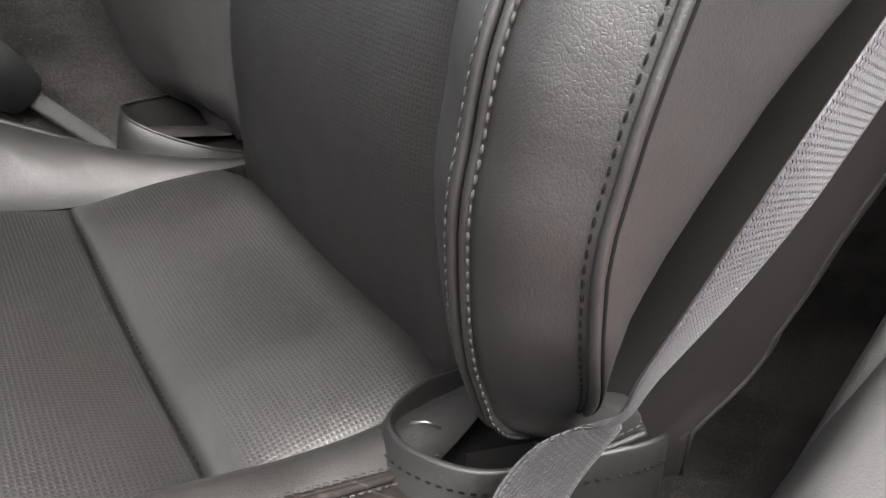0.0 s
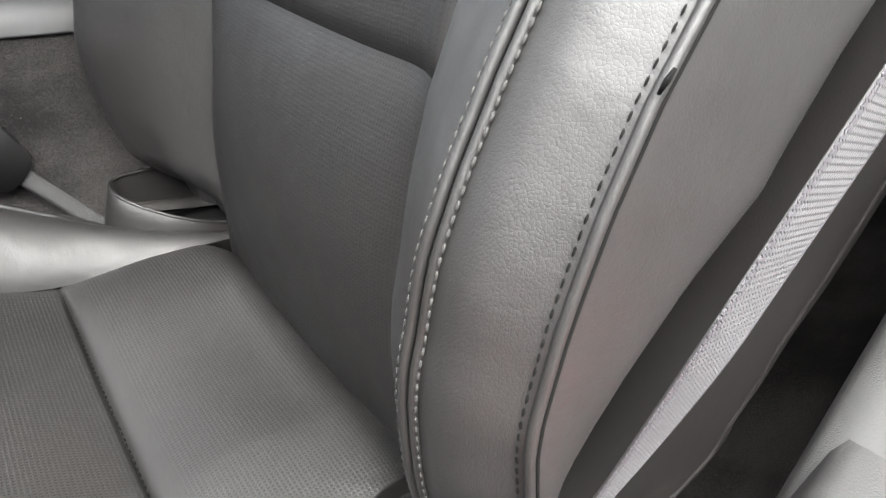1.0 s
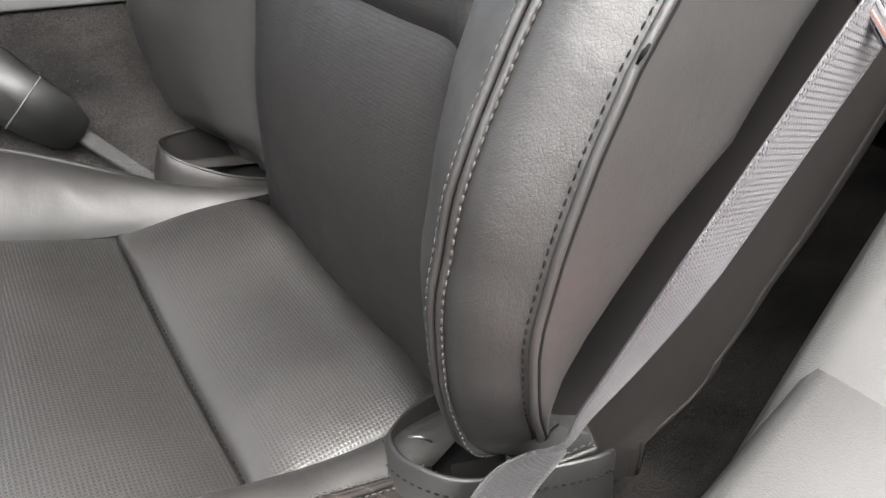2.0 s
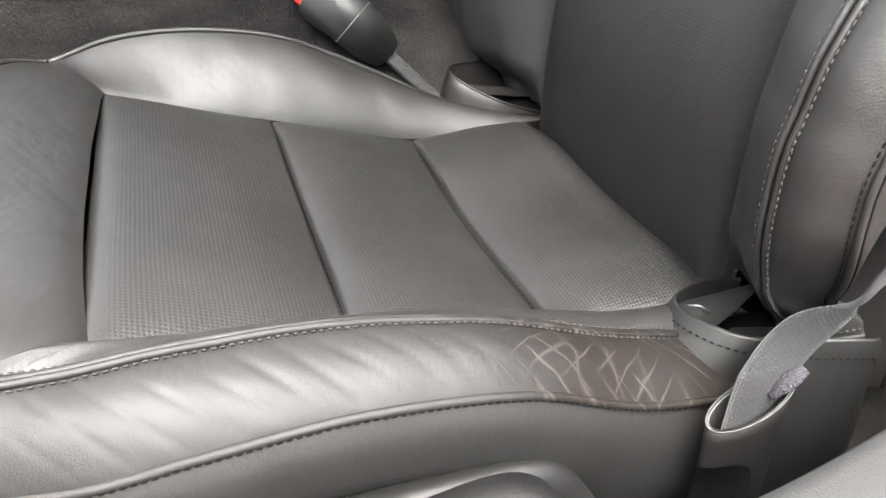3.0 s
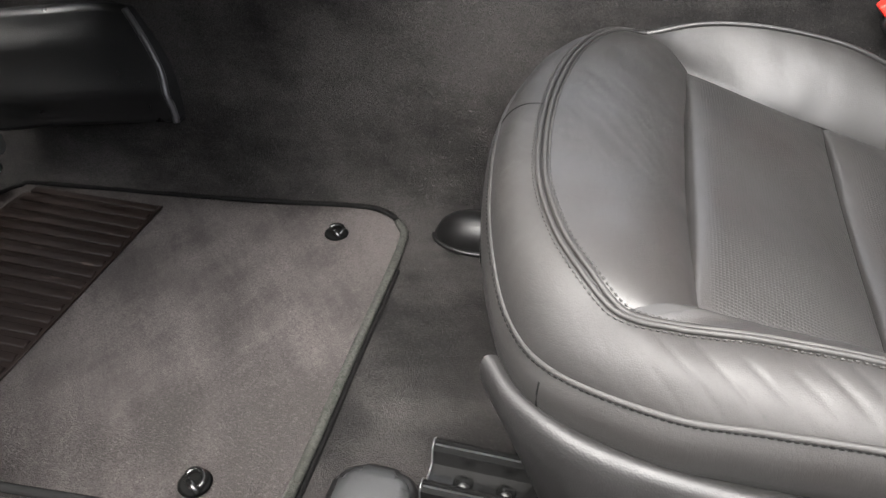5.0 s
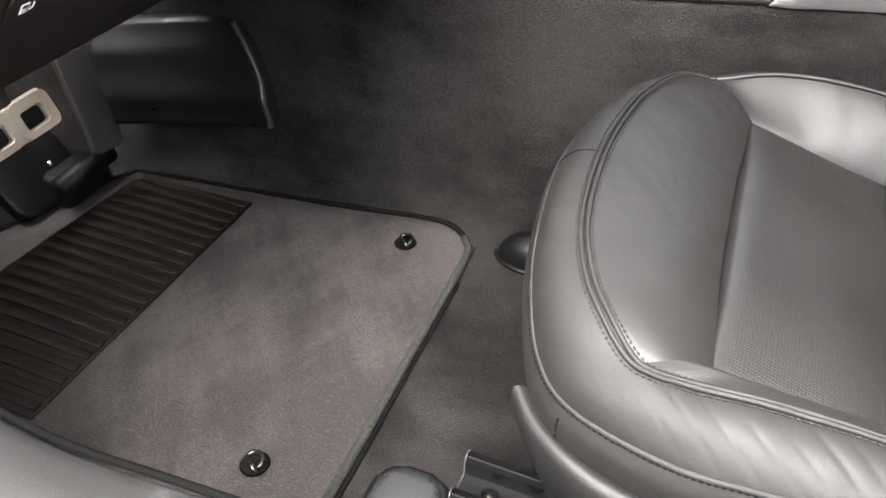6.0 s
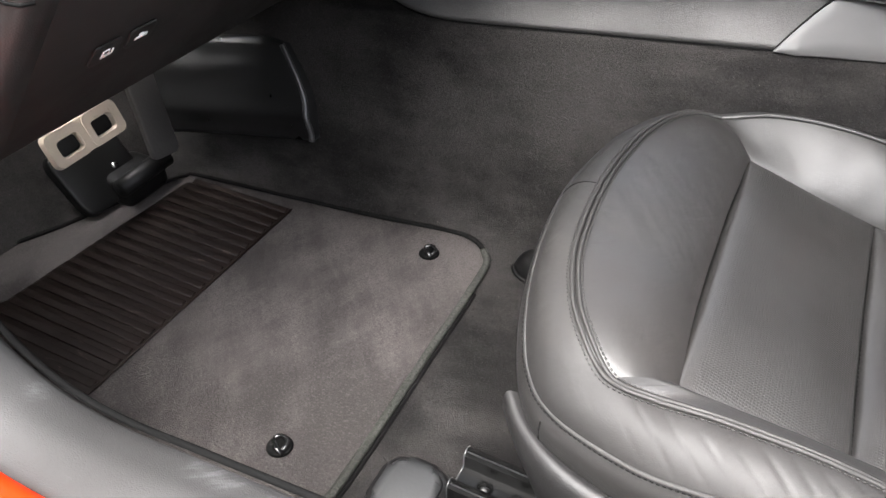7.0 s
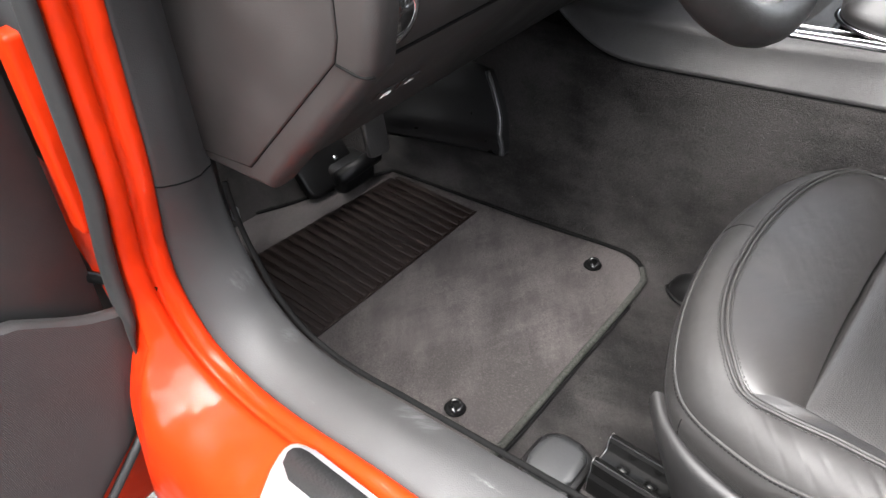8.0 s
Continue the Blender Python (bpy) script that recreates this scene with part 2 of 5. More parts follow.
M_PAD = plastic("dusty_cover_plastic", (0.013, 0.0133, 0.0138), 0.42, 300, 0.2, scuffs=0.6, scuff_color=(0.12, 0.12, 0.12))
M_PALE_EDGE = plastic("pale_edge_plastic", (0.045, 0.045, 0.046), 0.36, 300, 0.3)
M_KICK = plastic("kick_panel_plastic", (0.0075, 0.0074, 0.0076), 0.33, 700, 0.3, scuffs=0.25, scuff_color=(0.03, 0.03, 0.03))
M_BLACK = plastic("black_plastic", (0.009, 0.009, 0.009), 0.38, 800, 0.2)
M_TRIM = plastic("seat_trim_plastic", (0.007, 0.0067, 0.0067), 0.52, 700, 0.45)
M_TRIM.node_tree.nodes["Principled BSDF"].inputs["Specular IOR Level"].default_value = 0.32
M_SILL = plastic("sill_plastic", (0.0155, 0.0152, 0.0153), 0.64, 900, 0.6, scuffs=0.8, scuff_color=(0.12, 0.12, 0.12))
for mark, size in (((-0.372, 0.243, 0.168), 0.022), ((-0.345, 0.244, 0.168), 0.026), ((-0.56, 0.235, 0.165), 0.018), ((-0.62, 0.225, 0.23), 0.02)):
    rubbed(M_SILL, mark, size, (0.075, 0.075, 0.077))
M_PILLAR = plastic("pillar_plastic", (0.062, 0.0615, 0.0615), 0.5, 1400, 0.8)
M_DASH = plastic("dash_plastic", (0.016, 0.0137, 0.013), 0.55, 900, 0.35)
M_DASH_DARK = plastic("dash_lower_plastic", (0.009, 0.008, 0.0077), 0.55, 900, 0.25)
M_RUBBER = plastic("dusty_rubber", (0.0085, 0.0056, 0.0046), 0.5, 160, 0.9, scuffs=0.9, scuff_color=(0.10, 0.075, 0.064))
M_RUBBER.node_tree.nodes["Principled BSDF"].inputs["Specular IOR Level"].default_value = 0.13
M_SEAL = plastic("seal_rubber", (0.009, 0.009, 0.0092), 0.7, 900, 0.2)
M_STEEL = material("dark_steel", (0.17, 0.17, 0.173), 0.3, 0.9)
M_STEEL_BLACK = material("black_steel", (0.004, 0.004, 0.004), 0.22, 0.0, spec=0.14)
M_CHROME = material("chrome", (0.52, 0.52, 0.53), 0.12, 1.0)
M_PEDAL = plastic("worn_alloy", (0.50, 0.42, 0.335), 0.42, 400, 0.15, scuffs=0.7, scuff_color=(0.2, 0.15, 0.11))
M_RED = material("orange_red_paint", (0.40, 0.0185, 0.0022), 0.4, spec=0.06, coat=0.14)
red = Nodes(M_RED)
# uneven pressed and sprayed metal breaks up the reflections
red_wavy = red.bump(red.noise(red.coords(), 24, 1.2, 0.4), 0.5, 0.010)
red.set(red.b.inputs["Normal"], red_wavy)
red.set(red.b.inputs["Coat Normal"], red_wavy)
M_RED.node_tree.nodes["Principled BSDF"].inputs["Coat Roughness"].default_value = 0.05
M_BELT = webbing("grey_webbing", (0.035, 0.032, 0.039))
M_STRAP = carpet("strap_end", (0.03, 0.028, 0.033), (0.075, 0.071, 0.082), scale=700)
# same webbing, darkened to stand for the shade on its lower run
M_BELT_SHADED = webbing("shaded_webbing", (0.017, 0.016, 0.018))
M_STALK = webbing("dark_webbing", (0.008, 0.0078, 0.0078))
M_STALK.node_tree.nodes["Principled BSDF"].inputs["Specular IOR Level"].default_value = 0.2
M_BUTTON = material("red_button", (0.75, 0.03, 0.02), 0.35)
M_GLOSS = material("gloss_black", (0.012, 0.012, 0.012), 0.06, coat=1.0)
M_ICON = material("white_print", (0.9, 0.9, 0.9), 0.5)
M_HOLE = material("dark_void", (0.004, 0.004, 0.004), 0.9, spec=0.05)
M_DOOR_CLOTH = plastic("ribbed_door_plastic", (0.014, 0.013, 0.013), 0.6, 500, 0.4)
M_DOOR = plastic("door_card_plastic", (0.006, 0.006, 0.006), 0.65, 600, 0.3)
rib = Nodes(M_DOOR_CLOTH)
rib_v = rib.xyz(rib.coords())
rib_wave = rib.math("SINE", rib.math("MULTIPLY_ADD", rib_v[1], 500.0, rib.math("MULTIPLY", rib_v[2], 2900.0)))
rib.set(rib.b.inputs["Normal"], rib.bump(rib_wave, 0.6, 0.0006))
M_STRIPE = plastic("woven_stripe", (0.010, 0.010, 0.0102), 0.5, 330, 1.0)
M_LEDGE = plastic("door_ledge_plastic", (0.02, 0.0195, 0.0195), 0.6, 500, 0.5)
M_SATIN = material("brushed_metal", (0.36, 0.36, 0.36), 0.34, 0.7)
M_GROUND = plastic("ground_asphalt", (0.05, 0.049, 0.048), 0.8, 60, 0.5)
M_WALL = plastic("wall_render", (0.06, 0.059, 0.058), 0.9, 90, 0.5)
M_LINING = plastic("lining", (0.3, 0.29, 0.28), 0.9, 300, 0.3)


# ---- mesh tools ----
def mesh(name, verts, faces, mat, parent=None, label="", smooth=True, uv=None):
    me = bpy.data.meshes.new(name)
    me.from_pydata([tuple(v) for v in verts], [], faces)
    if uv is not None:
        layer = me.uv_layers.new(name="UVMap")
        for loop in me.loops:
            layer.data[loop.index].uv = uv[loop.vertex_index]
    if smooth:
        me.polygons.foreach_set("use_smooth", [True] * len(me.polygons))
    me.materials.append(mat)
    ob = new(name, me)
    if parent is not None:
        ob.parent = parent
    if label:
        ob["label"] = label
    return ob


def part(name, bm, mat, parent=None, label="", smooth=True):
    """Links a bmesh as one mesh object under a thing or a part."""
    bmesh.ops.recalc_face_normals(bm, faces=bm.faces[:])
    me = bpy.data.meshes.new(name)
    bm.to_mesh(me)
    bm.free()
    if smooth:
        me.polygons.foreach_set("use_smooth", [True] * len(me.polygons))
    me.materials.append(mat)
    ob = new(name, me)
    if parent is not None:
        ob.parent = parent
    if label:
        ob["label"] = label
    return ob


def thing(name, label, category, group="", kind="", at=(0, 0, 0)):
    ob = new(name)
    ob.empty_display_size = 0.05
    return tagged(ob, label, category, group, kind)


def spline(points, n, closed=False):
    """n points along a Catmull-Rom curve through the given points, evenly by chord."""
    p = np.array(points, float)
    if closed:
        ext = np.vstack([p[-1], p, p[0], p[1]])
    else:
        ext = np.vstack([2 * p[0] - p[1], p, 2 * p[-1] - p[-2]])
    fine = []
    k = len(ext) - 3
    for i in range(k):
        a, b, c, d = ext[i : i + 4]
        for u in np.linspace(0, 1, 12, endpoint=False):
            fine.append(0.5 * (2 * b + (c - a) * u + (2 * a - 5 * b + 4 * c - d) * u**2 + (3 * b - a - 3 * c + d) * u**3))
    fine.append(ext[-2])
    fine = np.array(fine)
    s = np.r_[0, np.cumsum(np.linalg.norm(np.diff(fine, axis=0), axis=1))]
    t = np.linspace(0, s[-1], n)
    return np.stack([np.interp(t, s, fine[:, i]) for i in range(fine.shape[1])], 1)


def through_rows(points, per):
    """Catmull-Rom through the given points with `per` steps in each span, so that rows of several curves stay matched."""
    p = np.array(points, float)
    ext = np.vstack([2 * p[0] - p[1], p, 2 * p[-1] - p[-2]])
    out = []
    for i in range(len(p) - 1):
        a, b, c, d = ext[i : i + 4]
        for u in np.linspace(0, 1, per, endpoint=False):
            out.append(0.5 * (2 * b + (c - a) * u + (2 * a - 5 * b + 4 * c - d) * u**2 + (3 * b - a - 3 * c + d) * u**3))
    out.append(p[-1])
    return np.array(out)


def grid(name, rows, mat, parent=None, label="", flip=False, uv=False):
    """A smooth skin over rows of equally many points."""
    rows = np.array(rows)
    r, c, _ = rows.shape
    faces = []
    for i in range(r - 1):
        for j in range(c - 1):
            q = (i * c + j, i * c + j + 1, (i + 1) * c + j + 1, (i + 1) * c + j)
            faces.append(q[::-1] if flip else q)
    return mesh(name, rows.reshape(-1, 3), faces, mat, parent, label)


def tube(name, points, radius, mat, parent=None, label="", sides=8, flat=1.0, up=(0, 0, 1), closed=False, taper=False, thin=0):
    """A round or flattened cord along the points; thin: over how many last points it dwindles."""
    p = np.array(points, float)
    n = len(p)
    verts, faces = [], []
    for i in range(n):
        if closed:
            d = p[(i + 1) % n] - p[i - 1]
        else:
            d = p[min(i + 1, n - 1)] - p[max(i - 1, 0)]
        d = d / (np.linalg.norm(d) + 1e-12)
        side = np.cross(d, up)
        side = side / (np.linalg.norm(side) + 1e-9)
        top = np.cross(side, d)
        k = 0.55 if taper and i in (0, n - 1) else 1.0
        if thin:
            k *= min(1.0, 0.12 + 0.88 * (n - 1 - i) / thin)
        for j in range(sides):
            a = 2 * math.pi * j / sides
            verts.append(p[i] + k * radius * (math.cos(a) * side + flat * math.sin(a) * top))
    for i in range(n if closed else n - 1):
        i2 = (i + 1) % n
        for j in range(sides):
            k = (j + 1) % sides
            faces.append((i * sides + j, i * sides + k, i2 * sides + k, i2 * sides + j))
    if not closed:
        faces.append(tuple(range(sides))[::-1])
        faces.append(tuple((n - 1) * sides + j for j in range(sides)))
    return mesh(name, verts, faces, mat, parent, label)


def stitches(name, points, pitch, length, radius, mat, parent, lift=(0, 0, 0)):
    """A row of short threads along a curve, joined into one part."""
    p = np.array(points, float) + np.array(lift)
    s = np.r_[0, np.cumsum(np.linalg.norm(np.diff(p, axis=0), axis=1))]
    at = lambda q: np.array([np.interp(q, s, p[:, i]) for i in range(3)])
    verts, faces = [], []
    q = pitch * 0.5
    while q + length < s[-1]:
        a, b = at(q), at(q + length)
        d = (b - a) / (np.linalg.norm(b - a) + 1e-12)
        side = np.cross(d, (0.3, -0.6, 0.7))
        side /= np.linalg.norm(side) + 1e-9
        top = np.cross(side, d)
        k = len(verts)
        for c, f in ((a, 0.35), ((a * 3 + b) / 4, 1.0), ((a + 3 * b) / 4, 1.0), (b, 0.35)):
            for x, y in ((1, 0), (0, 1), (-1, 0), (0, -1)):
                verts.append(c + radius * f * (x * side + y * top))
        for i in range(3):
            for j in range(4):
                j2 = (j + 1) % 4
                faces.append((k + 4 * i + j, k + 4 * i + j2, k + 4 * i + 4 + j2, k + 4 * i + 4 + j))
        q += pitch
    ob = mesh(name, verts, faces, mat, parent)
    ob["kind"] = "stuff"
    return ob


def block(name, lo, hi, mat, parent=None, label="", bevel=0.004, segs=3, matrix=None):
    bm = bmesh.new()
    bmesh.ops.create_cube(bm, size=1)
    for v in bm.verts:
        v.co = Vector([lo[i] + (v.co[i] + 0.5) * (hi[i] - lo[i]) for i in range(3)])
    if bevel:
        bmesh.ops.bevel(bm, geom=bm.edges[:], offset=bevel, segments=segs, affect="EDGES", profile=0.5)
    if matrix is not None:
        bm.transform(matrix)
    return part(name, bm, mat, parent, label)


def prism(name, outline, depth, mat, parent=None, label="", bevel=0.003, matrix=None, segs=2):
    """A flat outline (x, y) pulled to a thickness along z, with rounded edges, then laid by a matrix."""
    bm = bmesh.new()
    low = [bm.verts.new((x, y, 0)) for x, y in outline]
    high = [bm.verts.new((x, y, depth)) for x, y in outline]
    n = len(outline)
    top = bm.faces.new(high)
    bm.faces.new(low[::-1])
    for i in range(n):
        bm.faces.new((low[i], low[(i + 1) % n], high[(i + 1) % n], high[i]))
    if bevel:
        bmesh.ops.bevel(bm, geom=list(top.edges), offset=bevel, segments=segs, affect="EDGES", profile=0.5)
    if matrix is not None:
        bm.transform(matrix)
    return part(name, bm, mat, parent, label)


def rounded(w, h, r, n=6):
    """A rectangle's outline with rounded corners, about the origin."""
    pts = []
    for cx, cy, a0 in ((w / 2 - r, h / 2 - r, 0), (-w / 2 + r, h / 2 - r, 90), (-w / 2 + r, -h / 2 + r, 180), (w / 2 - r, -h / 2 + r, 270)):
        for i in range(n + 1):
            a = radians(a0 + 90 * i / n)
            pts.append((cx + r * math.cos(a), cy + r * math.sin(a)))
    return pts


def basis(origin, xa, ya):
    """A matrix that lays x and y along the given ways at an origin; z is their cross."""
    xa, ya = Vector(xa).normalized(), Vector(ya)
    za = xa.cross(ya).normalized()
    ya = za.cross(xa)
    m = Matrix((xa, ya, za)).transposed().to_4x4()
    m.translation = origin
    return m


# ---- structure ----
def tunnel_shift(x):
    return 0.055 * min(1.0, max(0.0, (x + 0.52) / 0.46)) + 0.075 * max(0.0, min(1.0, (x + 0.03) / 0.22))


def build_floor():
    xs = np.r_[np.linspace(-1.16, -0.9, 14), np.linspace(-0.88, 1.45, 100)]
    prof = [(0.235, 0.12), (0.262, 0.10), (0.285, 0.03), (0.31, 0.002), (0.36, 0.0), (0.45, 0.0), (0.55, 0.0), (0.65, 0.0), (0.735, 0.0),
            (0.772, 0.004), (0.792, 0.03), (0.803, 0.07), (0.812, 0.12), (0.823, 0.17), (0.834, 0.22), (0.846, 0.262), (0.856, 0.290),
            (0.862, 0.298), (0.875, 0.301), (0.92, 0.302)]
    prof = through_rows(prof, 3)
    rows = []
    for x in xs:
        row = []
        for y, z in prof:
            k = max(0.0, min(1.0, (y - 0.77) / 0.08))
            yy = y + k * tunnel_shift(x)
            bump = 0.004 * noise.noise(Vector((x * 5, yy * 5, z * 5))) + 0.0015 * noise.noise(Vector((x * 17, yy * 17, z * 17)))
            toe = max(0.0, -0.96 - x)
            zz = z + 1.3 * toe * max(0, 1 - z / 0.35) + 0.026 * min(1.0, max(0.0, (x + 0.5) / 0.45)) * min(1.0, max(0.0, (z - 0.15) / 0.14))
            row.append((x + 0.15 * toe, yy + (bump if z > 0.03 and y > 0.5 else 0), zz + (0.5 * bump if z < 0.03 else 0)))
        rows.append(row)
    ob = grid("floor", rows, M_CARPET, flip=True)
    tagged(ob, "dark grey carpeted car floor rising onto the centre tunnel", "floor", kind="structure")


build_floor()

INNER = [(-0.675, 0.25, 0.85), (-0.665, 0.25, 0.6), (-0.657, 0.25, 0.42), (-0.655, 0.25, 0.344), (-0.646, 0.25, 0.29), (-0.625, 0.25, 0.24),
         (-0.594, 0.25, 0.193), (-0.545, 0.25, 0.162), (-0.475, 0.25, 0.154), (-0.39, 0.25, 0.164), (-0.30, 0.252, 0.171), (0.0, 0.262, 0.19),
         (0.25, 0.272, 0.208), (0.42, 0.296, 0.223), (0.62, 0.336, 0.234), (0.95, 0.38, 0.245)]
OUTER = [(-0.585, 0.17, 0.85), (-0.618, 0.17, 0.6), (-0.632, 0.17, 0.43), (-0.642, 0.17, 0.37), (-0.655, 0.17, 0.30), (-0.650, 0.17, 0.235),
         (-0.612, 0.17, 0.175), (-0.545, 0.17, 0.15), (-0.475, 0.17, 0.147), (-0.39, 0.17, 0.157), (-0.30, 0.17, 0.165), (0.0, 0.17, 0.172),
         (0.25, 0.17, 0.18), (0.42, 0.17, 0.19), (0.62, 0.17, 0.20), (0.95, 0.17, 0.21)]
inner_c, outer_c = through_rows(INNER, 8), through_rows(OUTER, 8)


def away_from_opening(curve):
    """The way in the xz plane that points out of the door opening, at each point."""
    d = np.gradient(curve, axis=0)
    out = np.stack([d[:, 2], 0 * d[:, 0], -d[:, 0]], 1)
    return out / (np.linalg.norm(out, axis=1, keepdims=True) + 1e-9)


in_out, out_out = away_from_opening(inner_c), away_from_opening(outer_c)


def build_sill():
    rows = []
    for i in range(len(inner_c)):
        a, b, na, nb = inner_c[i], outer_c[i], in_out[i], out_out[i]
        row = [a + 0.14 * na + (0, 0.035, 0), a + 0.06 * na + (0, 0.018, 0), a + 0.012 * na + (0, 0.004, 0), a + 0.002 * na + (0, -0.002, 0), a + (0, -0.010, 0)]
        for u in (0.3, 0.5, 0.7, 0.88):
            m = a * (1 - u) + b * u
            row.append(m - na * 0.012 * math.sin(math.pi * u) + (0, -0.004, 0))
        row += [b - nb * 0.001, b + nb * 0.006 + (0, -0.002, 0), b + nb * 0.012]
        rows.append(row)
    cut = 22
    low = grid("sill_trim", rows[cut - 1 :], M_SILL)
    tagged(low, "scuffed dark grey plastic sill trim along the door opening", "trim", kind="structure")
    gap = tube("trim_gap", [p - 0.0003 * in_out[cut - 1] for p in rows[cut - 1][2:]], 0.0009, M_HOLE)
    tagged(gap, "thin dark joint between pillar and sill trim", "joint", kind="structure")
    up = grid("pillar_trim", rows[:cut], M_SILL)
    tagged(up, "dark grey plastic trim on the front door pillar", "trim", kind="structure")


build_sill()
# black tube draws the dark gap along the sill's inner edge
tube("sill_gap", inner_c[24:90] + np.array((0, 0.007, -0.005)), 0.0035, M_HOLE, sides=8)
tagged(bpy.data.objects["sill_gap"], "dark gap between sill trim and carpet, drawn as a black strip", "seal", kind="structure")


def build_frame():
    # cross-section from the trim outwards: depth away from the opening, and the way towards the street
    cross = [(0.006, 0.002), (-0.002, -0.003), (-0.004, -0.010), (-0.001, -0.018), (0.006, -0.022), (0.007, -0.027), (0.002, -0.031), (0.001, -0.040),
             (0.006, -0.052), (0.014, -0.072), (0.024, -0.092), (0.042, -0.110), (0.075, -0.122), (0.14, -0.128), (0.30, -0.125)]
    cross = through_rows(cross, 2)
    # narrow on the hinge post, wide on the sill
    reach = np.interp(range(len(outer_c)), [0, 24, 38, 44, 48, 54, 60], [0.048, 0.050, 0.053, 0.064, 0.098, 0.142, 0.155])
    deep = np.interp(range(len(outer_c)), [0, 34, 42, 48, 54, 58], [0.30, 0.12, 0.06, 0.11, 0.22, 0.30])
    rows = [[outer_c[i] + min(n, deep[i]) * out_out[i] + (0, max(dy, -reach[i]), 0) for n, dy in cross] for i in range(len(outer_c))]
    ob = grid("door_frame", rows, M_RED)
    tagged(ob, "glossy orange-red painted door frame and sill of the car", "car body", kind="structure")
    # rubber seal down the hinge post
    idx = range(0, 47)
    pts = [outer_c[i] + 0.016 * out_out[i] + (-0.007 * max(0, i - 40), -0.058 - 0.0004 * max(0, i - 20), -0.002 * max(0, i - 40)) for i in idx]
    tube("door_seal", pts, 0.014, M_SEAL, sides=12, flat=0.6, up=(0, 1, 0), thin=9)
    tagged(bpy.data.objects["door_seal"], "matt dark grey rubber door seal on the hinge post", "seal", kind="structure")


build_frame()


console = thing("centre_console", "grey leatherette centre console with gloss black top and chrome edging", "console")


def console_top(x):
    return 0.358 + 0.034 * max(0.0, min(1.0, (x + 0.30) / 0.32))


def build_console():
    rows = []
    xs = np.r_[np.linspace(-0.60, -0.5, 14), np.linspace(-0.48, 0.9, 60)]
    for x in xs:
        base_y, base_z = 0.858 + tunnel_shift(x), 0.300 + 0.027 * min(1, max(0, (x + 0.5) / 0.45))
        lift = 0.06 * max(0.0, 1 - (x + 0.60) / 0.17) ** 2.2
        top = console_top(x)
        row = []
        for u in np.linspace(0, 1, 12):
            z = base_z + lift + (top - base_z - lift) * u
            y = base_y + 0.002 + 0.030 * u + 0.006 * math.sin(math.pi * u)
            row.append((x, y, z))
        row.insert(0, (x, base_y + 0.012, base_z + lift - 0.002))
        row += [(x, base_y + 0.040, top + 0.006), (x, base_y + 0.060, top + 0.008), (x, base_y + 0.25, top + 0.008)]
        rows.append(row)
    side = grid("console_side", rows, M_VINYL, console, "grey grained leatherette side of the console", flip=True)
    tube("edge_gap", [np.array(r[1]) + (0, -0.001, -0.0012) for r in rows], 0.0010, M_HOLE, side)
    seam = [np.array(r[-3]) + (0, -0.004, -0.006) for r in rows if r[0][0] > -0.36]
    stitches("stitching", np.array(seam), 0.0062, 0.0052, 0.0007, M_CONSOLE_THREAD, side)


build_console()


